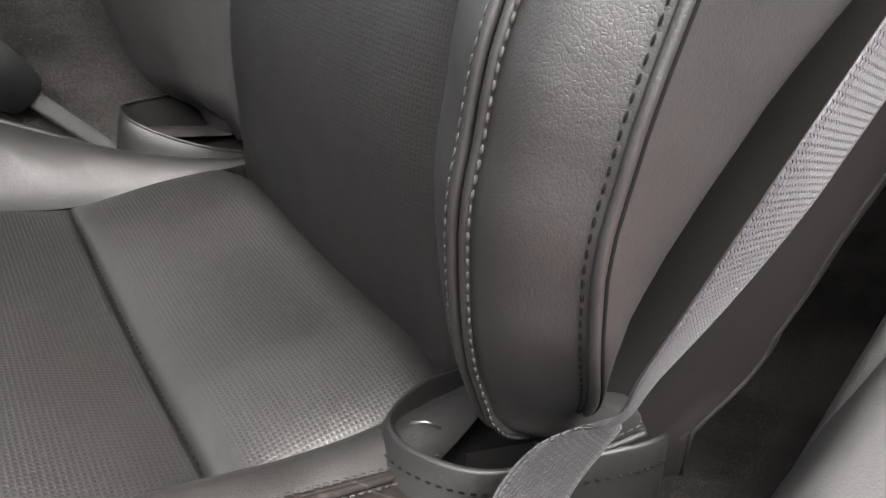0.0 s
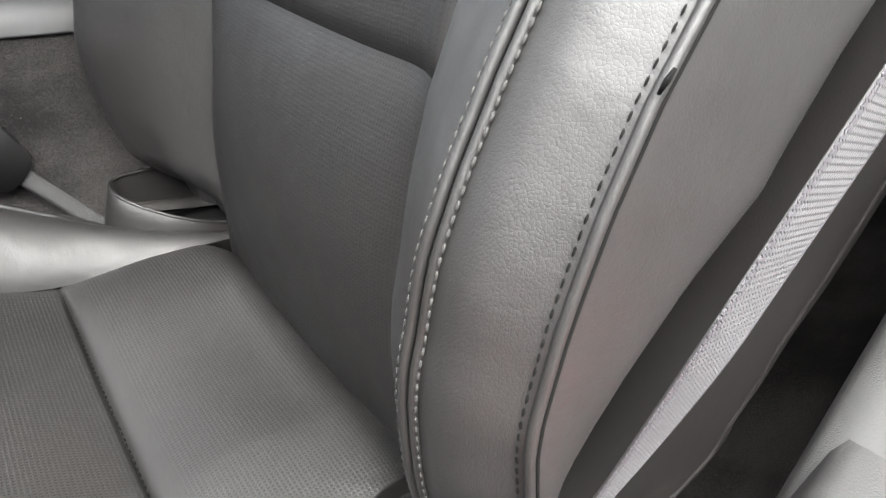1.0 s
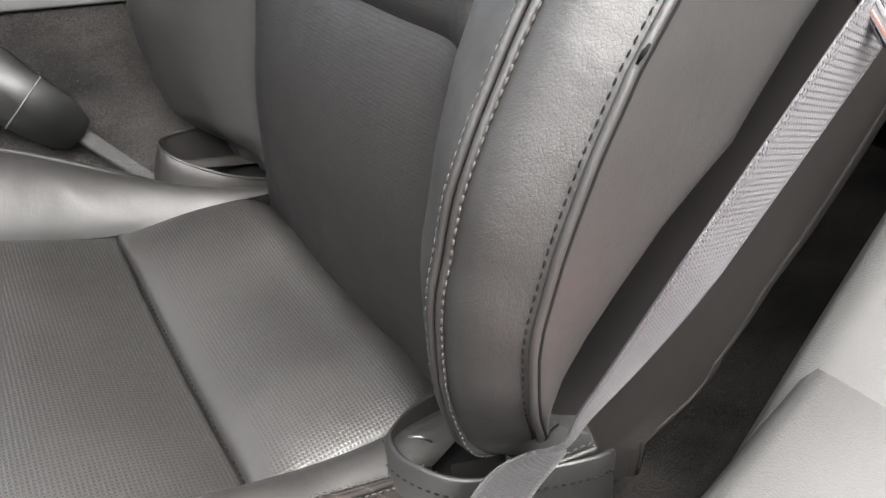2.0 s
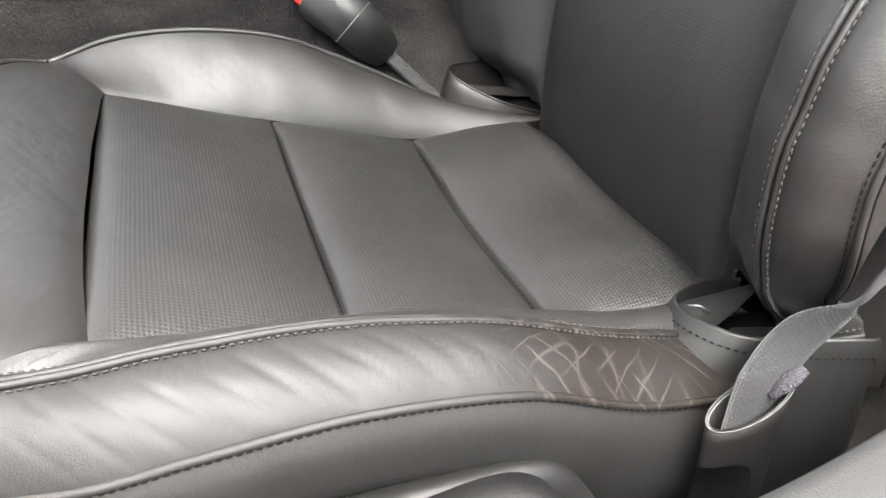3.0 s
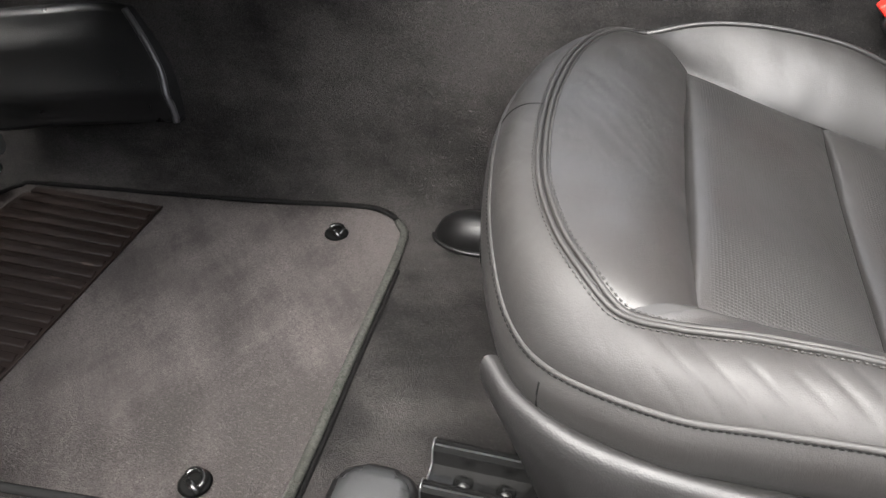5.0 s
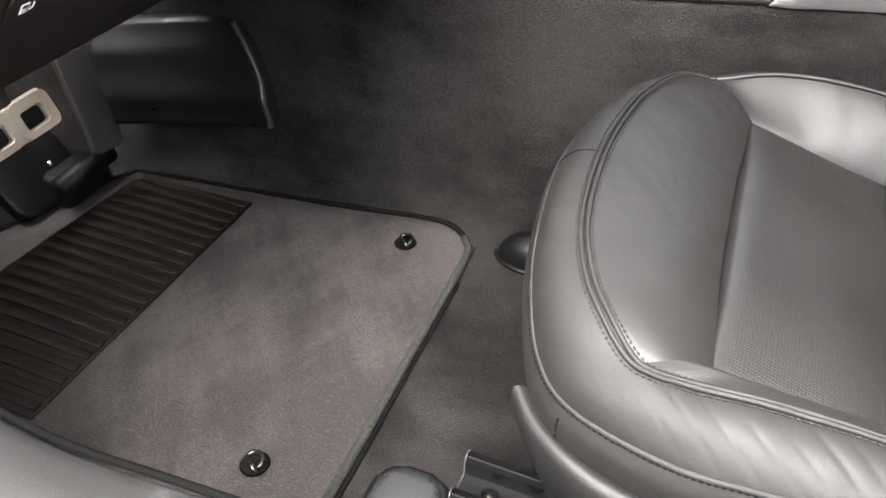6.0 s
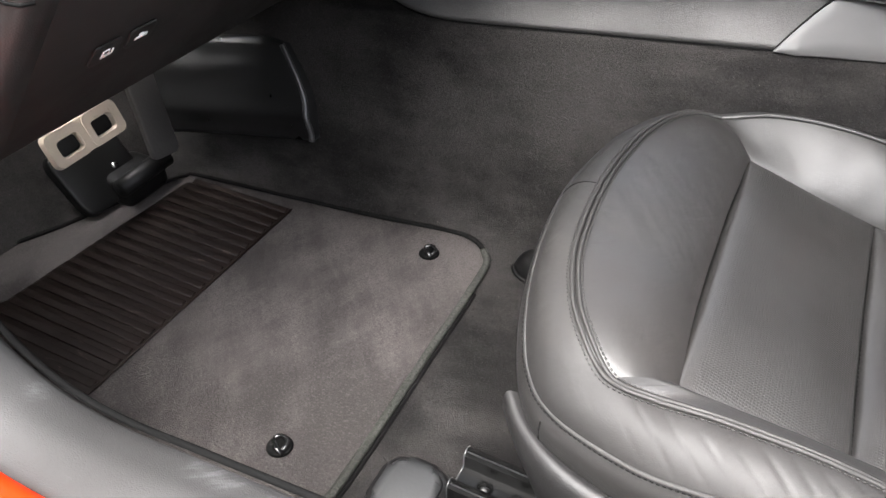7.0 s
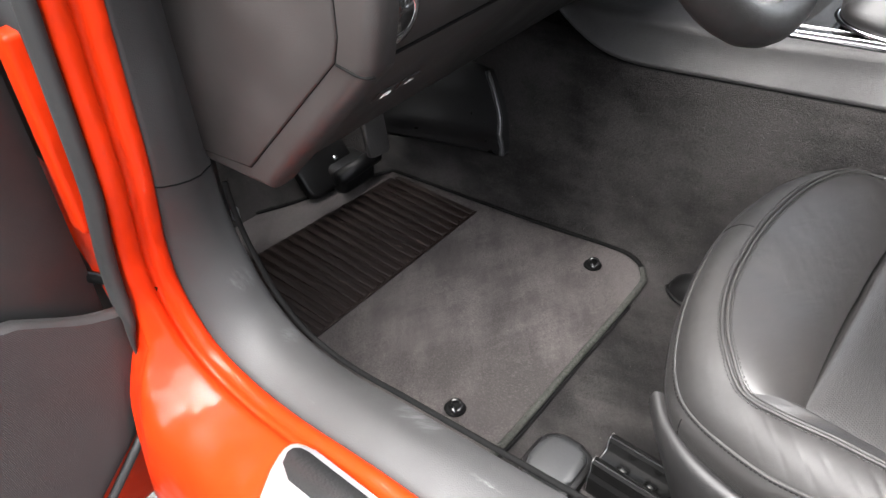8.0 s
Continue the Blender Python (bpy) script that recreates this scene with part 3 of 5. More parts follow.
def build_closure():
    block("roof_lining", (-0.2, 0.34, 1.12), (1.6, 1.60, 1.16), M_LINING, bevel=0)
    tagged(bpy.data.objects["roof_lining"], "plain light grey roof lining over the cabin", "ceiling", kind="structure")
    block("wall_far", (-1.2, 1.75, -0.1), (1.6, 1.8, 0.54), M_CARPET, bevel=0)
    tagged(bpy.data.objects["wall_far"], "plain dark inner side of the far door", "wall", kind="structure")
    # added out of view to block far side light behind the front window
    block("wall_far_blocker", (0.42, 1.62, 0.535), (1.6, 1.76, 1.14), M_CARPET, bevel=0.01)
    tagged(bpy.data.objects["wall_far_blocker"], "unseen dark far pillar and rear side, added to cut light", "wall", kind="structure")
    block("wall_rear", (1.4, 0.2, -0.1), (1.6, 1.8, 1.14), M_CARPET, bevel=0)
    tagged(bpy.data.objects["wall_rear"], "plain dark rear end of the cabin", "wall", kind="structure")
    block("firewall", (-1.25, 0.2, -0.05), (-1.12, 1.8, 0.8), M_CARPET, bevel=0)
    tagged(bpy.data.objects["firewall"], "dark carpeted firewall behind the pedals", "wall", kind="structure")
    block("floor_far", (-1.2, 1.04, -0.05), (1.6, 1.8, 0.32), M_CARPET, bevel=0.01)
    tagged(bpy.data.objects["floor_far"], "dark carpeted body of the centre tunnel", "floor", kind="structure")
    # the pillar leans back above the sill
    front = through_rows([(0.45, 0.05), (0.524, 0.20), (0.576, 0.30), (0.628, 0.40), (0.70, 0.57), (0.78, 0.72), (0.86, 0.88), (0.98, 1.14)], 5)
    rows = [[(1.55, 0.345, z), (x + 0.06, 0.345, z), (x + 0.022, 0.340, z), (x + 0.006, 0.330, z), (x, 0.312, z), (x + 0.003, 0.27, z), (x + 0.012, 0.16, z), (x + 0.02, 0.06, z), (x + 0.025, 0.04, z), (x + 0.045, 0.03, z), (1.55, 0.03, z)] for x, z in front]
    grid("pillar_rear", rows, M_PILLAR)
    tagged(bpy.data.objects["pillar_rear"], "dark grey plastic covered rear door pillar", "pillar", kind="structure")
    block("cowl_side", (-1.25, 0.12, -0.1), (-0.672, 0.262, 0.9), M_BLACK, bevel=0)
    tagged(bpy.data.objects["cowl_side"], "plain black inner side of the footwell", "wall", kind="structure")
    # added wall, out of view, keeps low sky light off the seat
    block("wall_light_block", (-7, -2.75, -0.35), (7, -2.6, 1.75), M_WALL, bevel=0)
    tagged(bpy.data.objects["wall_light_block"], "unseen plain dark grey wall added to block low sky light", "wall", kind="structure")
    mesh("ground", [(-150, -150, -0.34), (150, -150, -0.34), (150, 150, -0.34), (-150, 150, -0.34)], [(0, 1, 2, 3)], M_GROUND)
    tagged(bpy.data.objects["ground"], "plain dark asphalt ground outside the car", "ground", kind="structure")


build_closure()


# ---- the driver's seat ----
MID = 0.635
seat = thing("car_seat", "black leather front car seat with perforated centre panels and grey stitching", "car seat")

# seams of the cushion from the near rear corner round the front: lower seam, upper seam, edge of the centre panels
LOWER = [(0.345, 0.374, 0.150), (0.26, 0.370, 0.170), (0.18, 0.368, 0.204), (0.09, 0.368, 0.217), (0.01, 0.368, 0.214), (-0.05, 0.370, 0.209),
         (-0.122, 0.392, 0.206), (-0.158, 0.426, 0.210), (-0.182, 0.480, 0.228), (-0.197, 0.548, 0.241), (-0.205, 0.635, 0.246)]
UPPER = [(0.345, 0.425, 0.162), (0.26, 0.420, 0.186), (0.18, 0.419, 0.216), (0.09, 0.420, 0.235), (0.01, 0.420, 0.240), (-0.05, 0.416, 0.241),
         (-0.089, 0.413, 0.247), (-0.112, 0.433, 0.259), (-0.138, 0.474, 0.264), (-0.158, 0.540, 0.267), (-0.165, 0.635, 0.272)]
CENTRE = [(0.42, 0.458, 0.170), (0.31, 0.462, 0.160), (0.25, 0.463, 0.158), (0.18, 0.465, 0.173), (0.105, 0.465, 0.190), (0.03, 0.455, 0.213),
          (-0.037, 0.441, 0.238), (-0.040, 0.475, 0.240), (-0.043, 0.520, 0.241), (-0.045, 0.580, 0.241), (-0.045, 0.635, 0.241)]
FAR_UPPER = [(0.335, 0.850, 0.150), (0.27, 0.858, 0.190), (0.19, 0.862, 0.232), (0.12, 0.860, 0.262), (0.04, 0.860, 0.274), (-0.03, 0.862, 0.270),
             (-0.089, 0.862, 0.251), (-0.118, 0.842, 0.262), (-0.141, 0.800, 0.267), (-0.158, 0.730, 0.271)]
FAR_LOWER = [(0.345, 0.896, 0.140), (0.26, 0.900, 0.165), (0.18, 0.902, 0.20), (0.09, 0.902, 0.228), (0.01, 0.902, 0.236), (-0.05, 0.900, 0.228),
             (-0.124, 0.882, 0.214), (-0.160, 0.848, 0.216), (-0.185, 0.791, 0.230), (-0.199, 0.722, 0.242)]
FAR_CENTRE = [(0.42, 0.770, 0.178), (0.33, 0.800, 0.164), (0.25, 0.805, 0.158), (0.18, 0.806, 0.175), (0.105, 0.806, 0.196), (0.03, 0.808, 0.216),
              (-0.040, 0.809, 0.238), (-0.042, 0.790, 0.240), (-0.043, 0.745, 0.241), (-0.045, 0.690, 0.241)]
PER = 24
lower_c = through_rows(LOWER + FAR_LOWER[::-1], PER)
upper_c = np.vstack([through_rows(UPPER[:7], PER)[:-1], through_rows(UPPER[6:] + FAR_UPPER[:5:-1], PER)[:-1], through_rows(FAR_UPPER[6::-1], PER)])
centre_c = np.vstack([through_rows(CENTRE[:7], PER)[:-1], through_rows(CENTRE[6:] + FAR_CENTRE[:5:-1], PER)[:-1], through_rows(FAR_CENTRE[6::-1], PER)])
# the seam turns the front corners in a short curve
for _ in range(60):
    for mid in (6 * PER, 14 * PER):
        k = slice(mid - 9, mid + 10)
        upper_c[k] = 0.5 * upper_c[k] + 0.25 * (upper_c[mid - 10 : mid + 9] + upper_c[mid - 8 : mid + 11])
skirt_c = lower_c.copy()
inward = np.stack([np.full(len(lower_c), 0.06) - lower_c[:, 0], MID - lower_c[:, 1], 0 * lower_c[:, 0]], 1)
inward[:, 0] *= np.linspace(1, 1, len(inward))
inward /= np.linalg.norm(inward, axis=1, keepdims=True)
skirt_c = lower_c + inward * 0.018
skirt_c[:, 2] -= 0.075 + 0.045 * np.clip((lower_c[:, 0] - 0.17) / 0.08, 0, 1)
N0, N1 = 6 * PER, 14 * PER  # rows of the two front corners


def bulged(a, b, height, steps, pinch=0.7):
    """Rows of points from curve a to curve b, swelling between them."""
    d = np.gradient(a, axis=0)
    n = np.cross(d, b - a)
    n /= np.linalg.norm(n, axis=1, keepdims=True) + 1e-9
    n *= np.sign(n[:, 2:3] + 1e-6)
    h = np.asarray(height).reshape(-1, 1) * np.ones((len(a), 1))
    rows = []
    for u in np.linspace(0, 1, steps):
        rows.append(a * (1 - u) + b * u + n * h * math.sin(math.pi * u) ** pinch)
    return np.array(rows)


def roughened(rows, amount, scale):
    out = rows.copy()
    for i in range(rows.shape[0]):
        for j in range(rows.shape[1]):
            p = Vector(rows[i, j])
            k = math.sin(math.pi * i / (rows.shape[0] - 1)) ** 0.5
            out[i, j, 2] += amount * k * noise.noise(p * scale)
            out[i, j, 1] += 0.6 * amount * k * noise.noise(p * scale + Vector((9, 3, 5)))
    return out


def folded(rows):
    """Slack diagonal folds over the near side of the border."""
    out = rows.copy()
    up = np.cross(np.gradient(rows[0], axis=0), rows[-1] - rows[0])
    up /= np.linalg.norm(up, axis=1, keepdims=True) + 1e-9
    up *= np.sign(up[:, 2:3] + 1e-6)
    m = rows.shape[0]
    for i in range(m):
        u = i / (m - 1)
        for j in range(rows.shape[1]):
            x, y, z = rows[i, j]
            near = 1.0 if y < 0.5 else 0.35
            where = math.exp(-((x - 0.06) / 0.11) ** 2) * math.sin(math.pi * u) ** 0.6 * near
            a = 2 * math.pi * (x * 44 + 2.1 * u + 0.9 * noise.noise(Vector((x * 14, y * 10, 3))))
            valley = max(0.0, 1 - 2.3 * abs(math.sin(0.5 * a))) ** 1.3
            out[i, j] = rows[i, j] + up[j] * -0.0026 * where * valley * (0.7 + 0.8 * noise.noise(Vector((x * 30, u * 2, 7))))
    return out


def beside(rows, far, lift):
    """A line over a skin, at one distance from its first row, raised off it."""
    out = []
    for j in range(rows.shape[1]):
        col = rows[:, j]
        run = np.concatenate([[0], np.cumsum(np.linalg.norm(np.diff(col, axis=0), axis=1))])
        k = max(1, int(np.searchsorted(run, far)))
        p = np.array([np.interp(far, run, col[:, i]) for i in range(3)])
        along = rows[0, min(j + 1, rows.shape[1] - 1)] - rows[0, max(j - 1, 0)]
        up = np.cross(along, col[k] - col[k - 1])
        up /= np.linalg.norm(up) + 1e-9
        out.append(p + up * lift * (1 if up[2] > 0 else -1))
    return smoothed(np.array(out))


def smoothed(line):
    for _ in range(3):
        line[1:-1] = 0.5 * line[1:-1] + 0.25 * (line[:-2] + line[2:])
    return line


def build_cushion():
    n = len(lower_c)
    # side under the piping
    side = bulged(skirt_c, lower_c, 0.0, 8)
    bow = np.sin(np.linspace(0, math.pi, 8)) ** 0.6
    for i in range(8):
        side[i] -= inward * 0.014 * bow[i]
    side_skin = grid("cushion_side", side, M_LEATHER, seat)
    swell = np.interp(np.arange(n), [0, PER, N0, 10 * PER, N1, n - PER, n - 1], [0.004, 0.010, 0.012, 0.010, 0.012, 0.010, 0.004])
    border = folded(roughened(bulged(lower_c, upper_c, swell, 30, 0.75), 0.0016, 24))
    border_skin = grid("cushion_border", border, M_CREASED, seat, "creased black leather border of the cushion")
    # between the upper seam and the centre panels
    swell2 = np.interp(np.arange(n), [0, 1.5 * PER, N0 - 0.7 * PER, N0 + 0.6 * PER, 10 * PER, N1 - 0.6 * PER, N1 + PER, N1 + 4 * PER, n - 1], [0.006, 0.012, 0.010, 0.010, 0.013, 0.010, 0.006, 0.010, 0.004])
    inner = bulged(upper_c, centre_c, swell2, 16, 0.7)
    bolster = roughened(inner[:, : N0 + 1], 0.001, 40)
    thigh = roughened(inner[:, N0 : N1 + 1], 0.0015, 22)
    grid("cushion_bolster", bolster, M_LEATHER, seat)
    grid("thigh_panel", thigh, M_THIGH, seat)
    grid("cushion_bolster", roughened(inner[:, N1:], 0.0012, 30), M_LEATHER, seat)
    # centre panels
    near = centre_c[N0::-1]
    far = centre_c[N1:]
    near_f = lambda x: np.array([x, np.interp(x, near[:, 0], near[:, 1]), np.interp(x, near[:, 0], near[:, 2])])
    far_f = lambda x: np.array([x, np.interp(x, far[:, 0], far[:, 1]), np.interp(x, far[:, 0], far[:, 2])])
    seams = [-0.040, 0.105, 0.250, 0.415]
    for k in range(3):
        rows = []
        for u in 0.5 - 0.5 * np.cos(np.linspace(0, math.pi, 34)):
            x = seams[k] + (seams[k + 1] - seams[k]) * u
            tuck = 0.005 if k == 0 and u == 0 else 0.0
            a, b = near_f(x), far_f(x)
            v = u if k < 2 else u * 0.82
            h = (0.015, 0.018, 0.021)[k] * v**0.42 * (1 - v) ** 0.8 / 0.43 - (0.004 if k else 0.001) - 0.006 * max(0.0, 1 - min(u if k else 1, 1 - u if k < 2 else 1) / 0.02) ** 0.7
            row = []
            for w in 0.5 - 0.5 * np.cos(np.linspace(0, math.pi, 44)):
                p = a * (1 - w) + b * w
                s = math.sin(math.pi * w)
                p[2] += h * min(1.0, 0.01 + 1.5 * s) ** 0.5 - (0.004 + 0.006 * k) * s**1.4 * min(1, u * 4 + k) * (1 - max(0.0, (u - 0.6) / 0.4) * (k == 2)) - 0.001
                p[2] -= 0.045 * max(0.0, (x - 0.362) / 0.053) ** 1.5
                row.append(p - np.array((tuck, 0, 0.8 * tuck)))
            # the edges run on under the bolsters
            row.insert(0, row[0] + np.array((0, -0.003, -0.014)))
            row.append(row[-1] + np.array((0, 0.003, -0.014)))
            rows.append(row)
        grid("centre_panel", rows, M_PERF, seat, "perforated black leather centre panel", flip=True)
    for x in seams[1:3]:
        pts = []
        for w in np.linspace(0.01, 0.99, 40):
            p = near_f(x) * (1 - w) + far_f(x) * w
            p[2] -= 0.004 * math.sin(math.pi * w) - 0.0003
            pts.append(p)
        stitches("seam", np.array(pts) - (0, 0, 0.005), 0.006, 0.004, 0.0006, M_DARK_THREAD, seat)
    # piping and stitching
    tube("piping", lower_c + (0, 0, 0.0004), 0.0027, M_CREASED, seat, "rolled black leather piping", sides=10)
    stitches("stitching", side[7] * 0.9 + side[6] * 0.1 - inward * 0.0022, 0.0048, 0.0033, 0.0006, M_DARK_THREAD, side_skin)
    skin = np.concatenate([bolster[:, :-1], thigh], axis=1)
    for side_of in (border[::-1], skin):
        tube("seam_welt", beside(side_of[:, 1:N1], 0.0030, 0.0018), 0.0022, M_CREASED, border_skin, sides=8)
        stitches("stitching", beside(side_of[:, 1:N1], 0.0070, 0.0012), 0.0046, 0.0031, 0.0008, M_THREAD, border_skin)
    tube("piping", (upper_c + (0, 0, 0.001))[N1:], 0.0026, M_LEATHER, seat, sides=8)
    # short cross seams where the border is pieced
    j = int(np.argmin(np.abs(lower_c[:, 1] - 0.636)))
    tube("cross_seam", border[:, j] + (0, 0, 0.0), 0.0007, M_HOLE, border_skin, up=(0, 1, 0))
    j = int(np.argmin(np.hypot(lower_c[:, 0] + 0.128, lower_c[:, 1] - 0.396)))
    tube("cross_seam", side[:7, j] - inward[j] * 0.0001, 0.0007, M_HOLE, side_skin)
    # dark core under the skin
    block("seat_pan", (-0.10, 0.42, 0.03), (0.42, 0.85, 0.135), M_BLACK, seat, bevel=0.02)


build_cushion()

# backrest: fore edge of the near bolster's two seams by height
Z_B = [0.195, 0.208, 0.22, 0.234, 0.262, 0.28, 0.30, 0.32, 0.334, 0.348, 0.362, 0.376, 0.40, 0.43, 0.462, 0.52, 0.60, 0.68]
X_D = [0.368, 0.353, 0.343, 0.334, 0.326, 0.323, 0.321, 0.320, 0.321, 0.324, 0.326, 0.329, 0.338, 0.352, 0.369, 0.398, 0.44, 0.48]
X_O = [0.394, 0.376, 0.364, 0.354, 0.346, 0.343, 0.340, 0.338, 0.339, 0.342, 0.345, 0.349, 0.357, 0.370, 0.389, 0.418, 0.46, 0.50]


def build_backrest():
    zs = np.r_[np.linspace(0.178, 0.25, 15), np.linspace(0.256, 0.68, 62)]
    rows = []
    for z in zs:
        xd, xo = np.interp(z, Z_B, X_D), np.interp(z, Z_B, X_O)
        xi = 0.388 + 0.07 * max(0, z - 0.2) + 0.25 * max(0, z - 0.40)
        tuck = max(0.0, 1 - (z - 0.195) / 0.03)
        half = []  # from the centre out to the near side, as (x, distance from the middle)
        half += [(xi + 0.006 - 0.016 * math.sin(math.pi * min(1, max(0, (z - 0.17) / 0.22))) , 0.0)]
        half += [(half[0][0] + 0.001, 0.07), (half[0][0] + 0.004, 0.12), (xi + 0.003, 0.146), (xi + 0.010, 0.156)]
        half += [(xi - 0.008, 0.167), (xi * 0.5 + xd * 0.5, 0.190), (xd + 0.017, 0.215), (xd + 0.004, 0.238)]
        half += [(xd, 0.257), (xd * 0.6 + xo * 0.4 - 0.007, 0.277), (xo - 0.002, 0.297), (xo, 0.302)]
        xr = np.interp(z, [0.15, 0.165, 0.18, 0.20, 0.23, 0.263, 0.31, 0.35, 0.68], [0.49, 0.525, 0.548, 0.562, 0.576, 0.60, 0.625, 0.645, 0.80])
        s = np.interp(z, [0.2, 0.24, 0.269, 0.298, 0.326, 0.364, 0.388, 0.68], [0.004, 0.005, 0.008, 0.022, 0.045, 0.068, 0.094, 0.165])
        half += [(xo + 0.3 * s, 0.3050), (xo + 0.75 * s + 0.002, 0.3025), (xo + s + 0.004, 0.284), (xo + s + 0.014, 0.255), (xo * 0.35 + xr * 0.65, 0.250)]
        half += [(xr, 0.256), (xr + 0.014, 0.240), (xr + 0.02, 0.12)]
        half = [(x + tuck * 0.012 * (d > 0.16), d - tuck * 0.014 * (d > 0.2)) if i < 15 else (x, d) for i, (x, d) in enumerate(half)]
        # the foot of the bolster rounds back and under, its side most of all
        first = 0.034 * (max(0.0, 0.270 - z) / 0.075) ** 1.8
        more = max(0.0, 0.033 * (max(0.0, 0.292 - z) / 0.07) ** 1.6 - first)
        under = first + more
        turned = 0.040 * (max(0.0, 0.37 - z) / 0.17) ** 1.3
        out = []
        for i, (x, d) in enumerate(half):
            w = min(1.0, max(0.0, (d - 0.250) / 0.05))
            x += 1.05 * w * min(more, 0.03)
            if d > 0.250:
                d -= w * min(under, d - 0.250)
            out.append((x, d - turned * (0, 0.15, 0.5, 0.6, 0.15)[min(4, max(0, i - 12))] * (i < 20)))
        half = out
        drop = 0.035 * max(0.0, 1 - (z - 0.195) / 0.06)
        near = [(x, MID - d, z - drop * (d < 0.165)) for x, d in half]
        far = [(x, MID + d, z - drop * (d < 0.165)) for x, d in half[1:]]
        rows.append(far[::-1] + near)
    rows = np.array(rows)
    k = rows.shape[1]
    c = k // 2  # the middle column
    pieces = (("backrest_bolster", 0, c - 4, M_LEATHER), ("backrest_centre", c - 4, c + 4, M_PERF_BACK), ("backrest_wing", c + 4, c + 9, M_BOLSTER),
              ("bolster_front", c + 9, c + 12, M_BOLSTER), ("bolster_side", c + 12, c + 16, M_BOLSTER), ("back_shell", c + 16, k - 1, M_SIDE_SHADED))
    for name, a, b, mat in pieces:
        sub = np.array([through_rows(r, 4)[a * 4 : b * 4 + 1] for r in rows])
        if name == "backrest_centre":
            cut = int(np.argmin(np.abs(zs - 0.388)))
            for lo, hi, h in ((0, cut, 0.010), (cut, len(zs) - 1, 0.012)):
                panel = sub[lo : hi + 1].copy()
                for i in range(len(panel)):
                    u = i / (len(panel) - 1)
                    for j in range(panel.shape[1]):
                        w = j / (panel.shape[1] - 1)
                        panel[i, j, 0] -= h * math.sin(math.pi * min(u, 0.5 if lo and u > 0.5 else 1)) ** 0.5 * math.sin(math.pi * w) ** 0.4
                grid("backrest_centre", panel, mat, seat, "perforated black leather backrest panel")
        elif name == "back_shell":
            # the shell reaches lower than the bolster, with a rounded corner at the rear
            m = sub.shape[1]
            low = []
            for z in np.linspace(0.105, 0.173, 12):
                r = sub[0].copy()
                r[:, 2] = z
                drop = (0.178 - z) / 0.035
                r[:, 0] -= np.linspace(0, 1, m) * min(0.115, 0.085 * drop**2.2)
                low.append(r)
            grid(name, np.vstack([np.array(low), sub]), mat, seat, "leather side of the backrest, darkened for shade")
            back_edge = [r[-9] for r in low]
        else:
            grid(name, sub, mat, seat)
    nick = [(0.3672, 0.3325, 0.433), (0.3676, 0.3308, 0.437), (0.3696, 0.3304, 0.440)]
    tube("torn_seam", nick, 0.0010, M_HOLE, seat, "small dark tear in the seam", taper=True)
    floor_rows = [rows[0] * 0.85 + np.array((0.47, MID, 0.19)) * 0.15, rows[0] * 0.3 + np.array((0.47, MID, 0.19)) * 0.7]
    grid("backrest_base", floor_rows, M_BLACK, seat)
    d_line, o_line = rows[:, c + 9], rows[:, c + 12]
    for s in (-1, 1):
        off = np.array((-0.0012 if s < 0 else -0.0022, 0.0028 * s, 0.0))
        tube("seam_welt", d_line + off, 0.0021, M_LEATHER, seat, up=(0, 1, 0))
        st = d_line + (-0.0022 if s < 0 else -0.0030, 0.0056 * s, 0)
        stitches("stitching", st, 0.0047, 0.0034, 0.0007, M_THREAD, seat)
    o_from = int(np.argmin(np.abs(zs - 0.208)))
    o_line = o_line[o_from:]
    tube("seam_fold", o_line + (0.0, -0.0003, 0), 0.0007, M_HOLE, seat, up=(0, 1, 0))
    tube("seam_welt", o_line + (-0.0014, 0.0016, 0), 0.0022, M_BOLSTER, seat, up=(0, 1, 0))
    stitches("stitching", rows[o_from:, c + 11] * 0.95 + rows[o_from:, c + 10] * 0.05 + (-0.0010, -0.0006, 0), 0.0050, 0.0032, 0.00055, M_DARK_THREAD, seat)
    hem = rows[1, c + 7 : k - 6]
    tube("hem", through_rows(hem, 4) + (-0.0012, -0.0012, 0), 0.0022, M_SLEEVE, seat, "turned leather hem")
    stitches("stitching", through_rows(rows[2, c + 7 : k - 6], 4) + (-0.0014, -0.0014, 0.001), 0.0052, 0.0034, 0.0006, M_THREAD, seat)
    tube("piping", np.vstack([np.array(back_edge), rows[:, k - 3]]) + (0.0, 0.0, 0), 0.0016, M_SIDE_SHADED, seat, up=(0, 1, 0))
    return rows


back_rows = build_backrest()


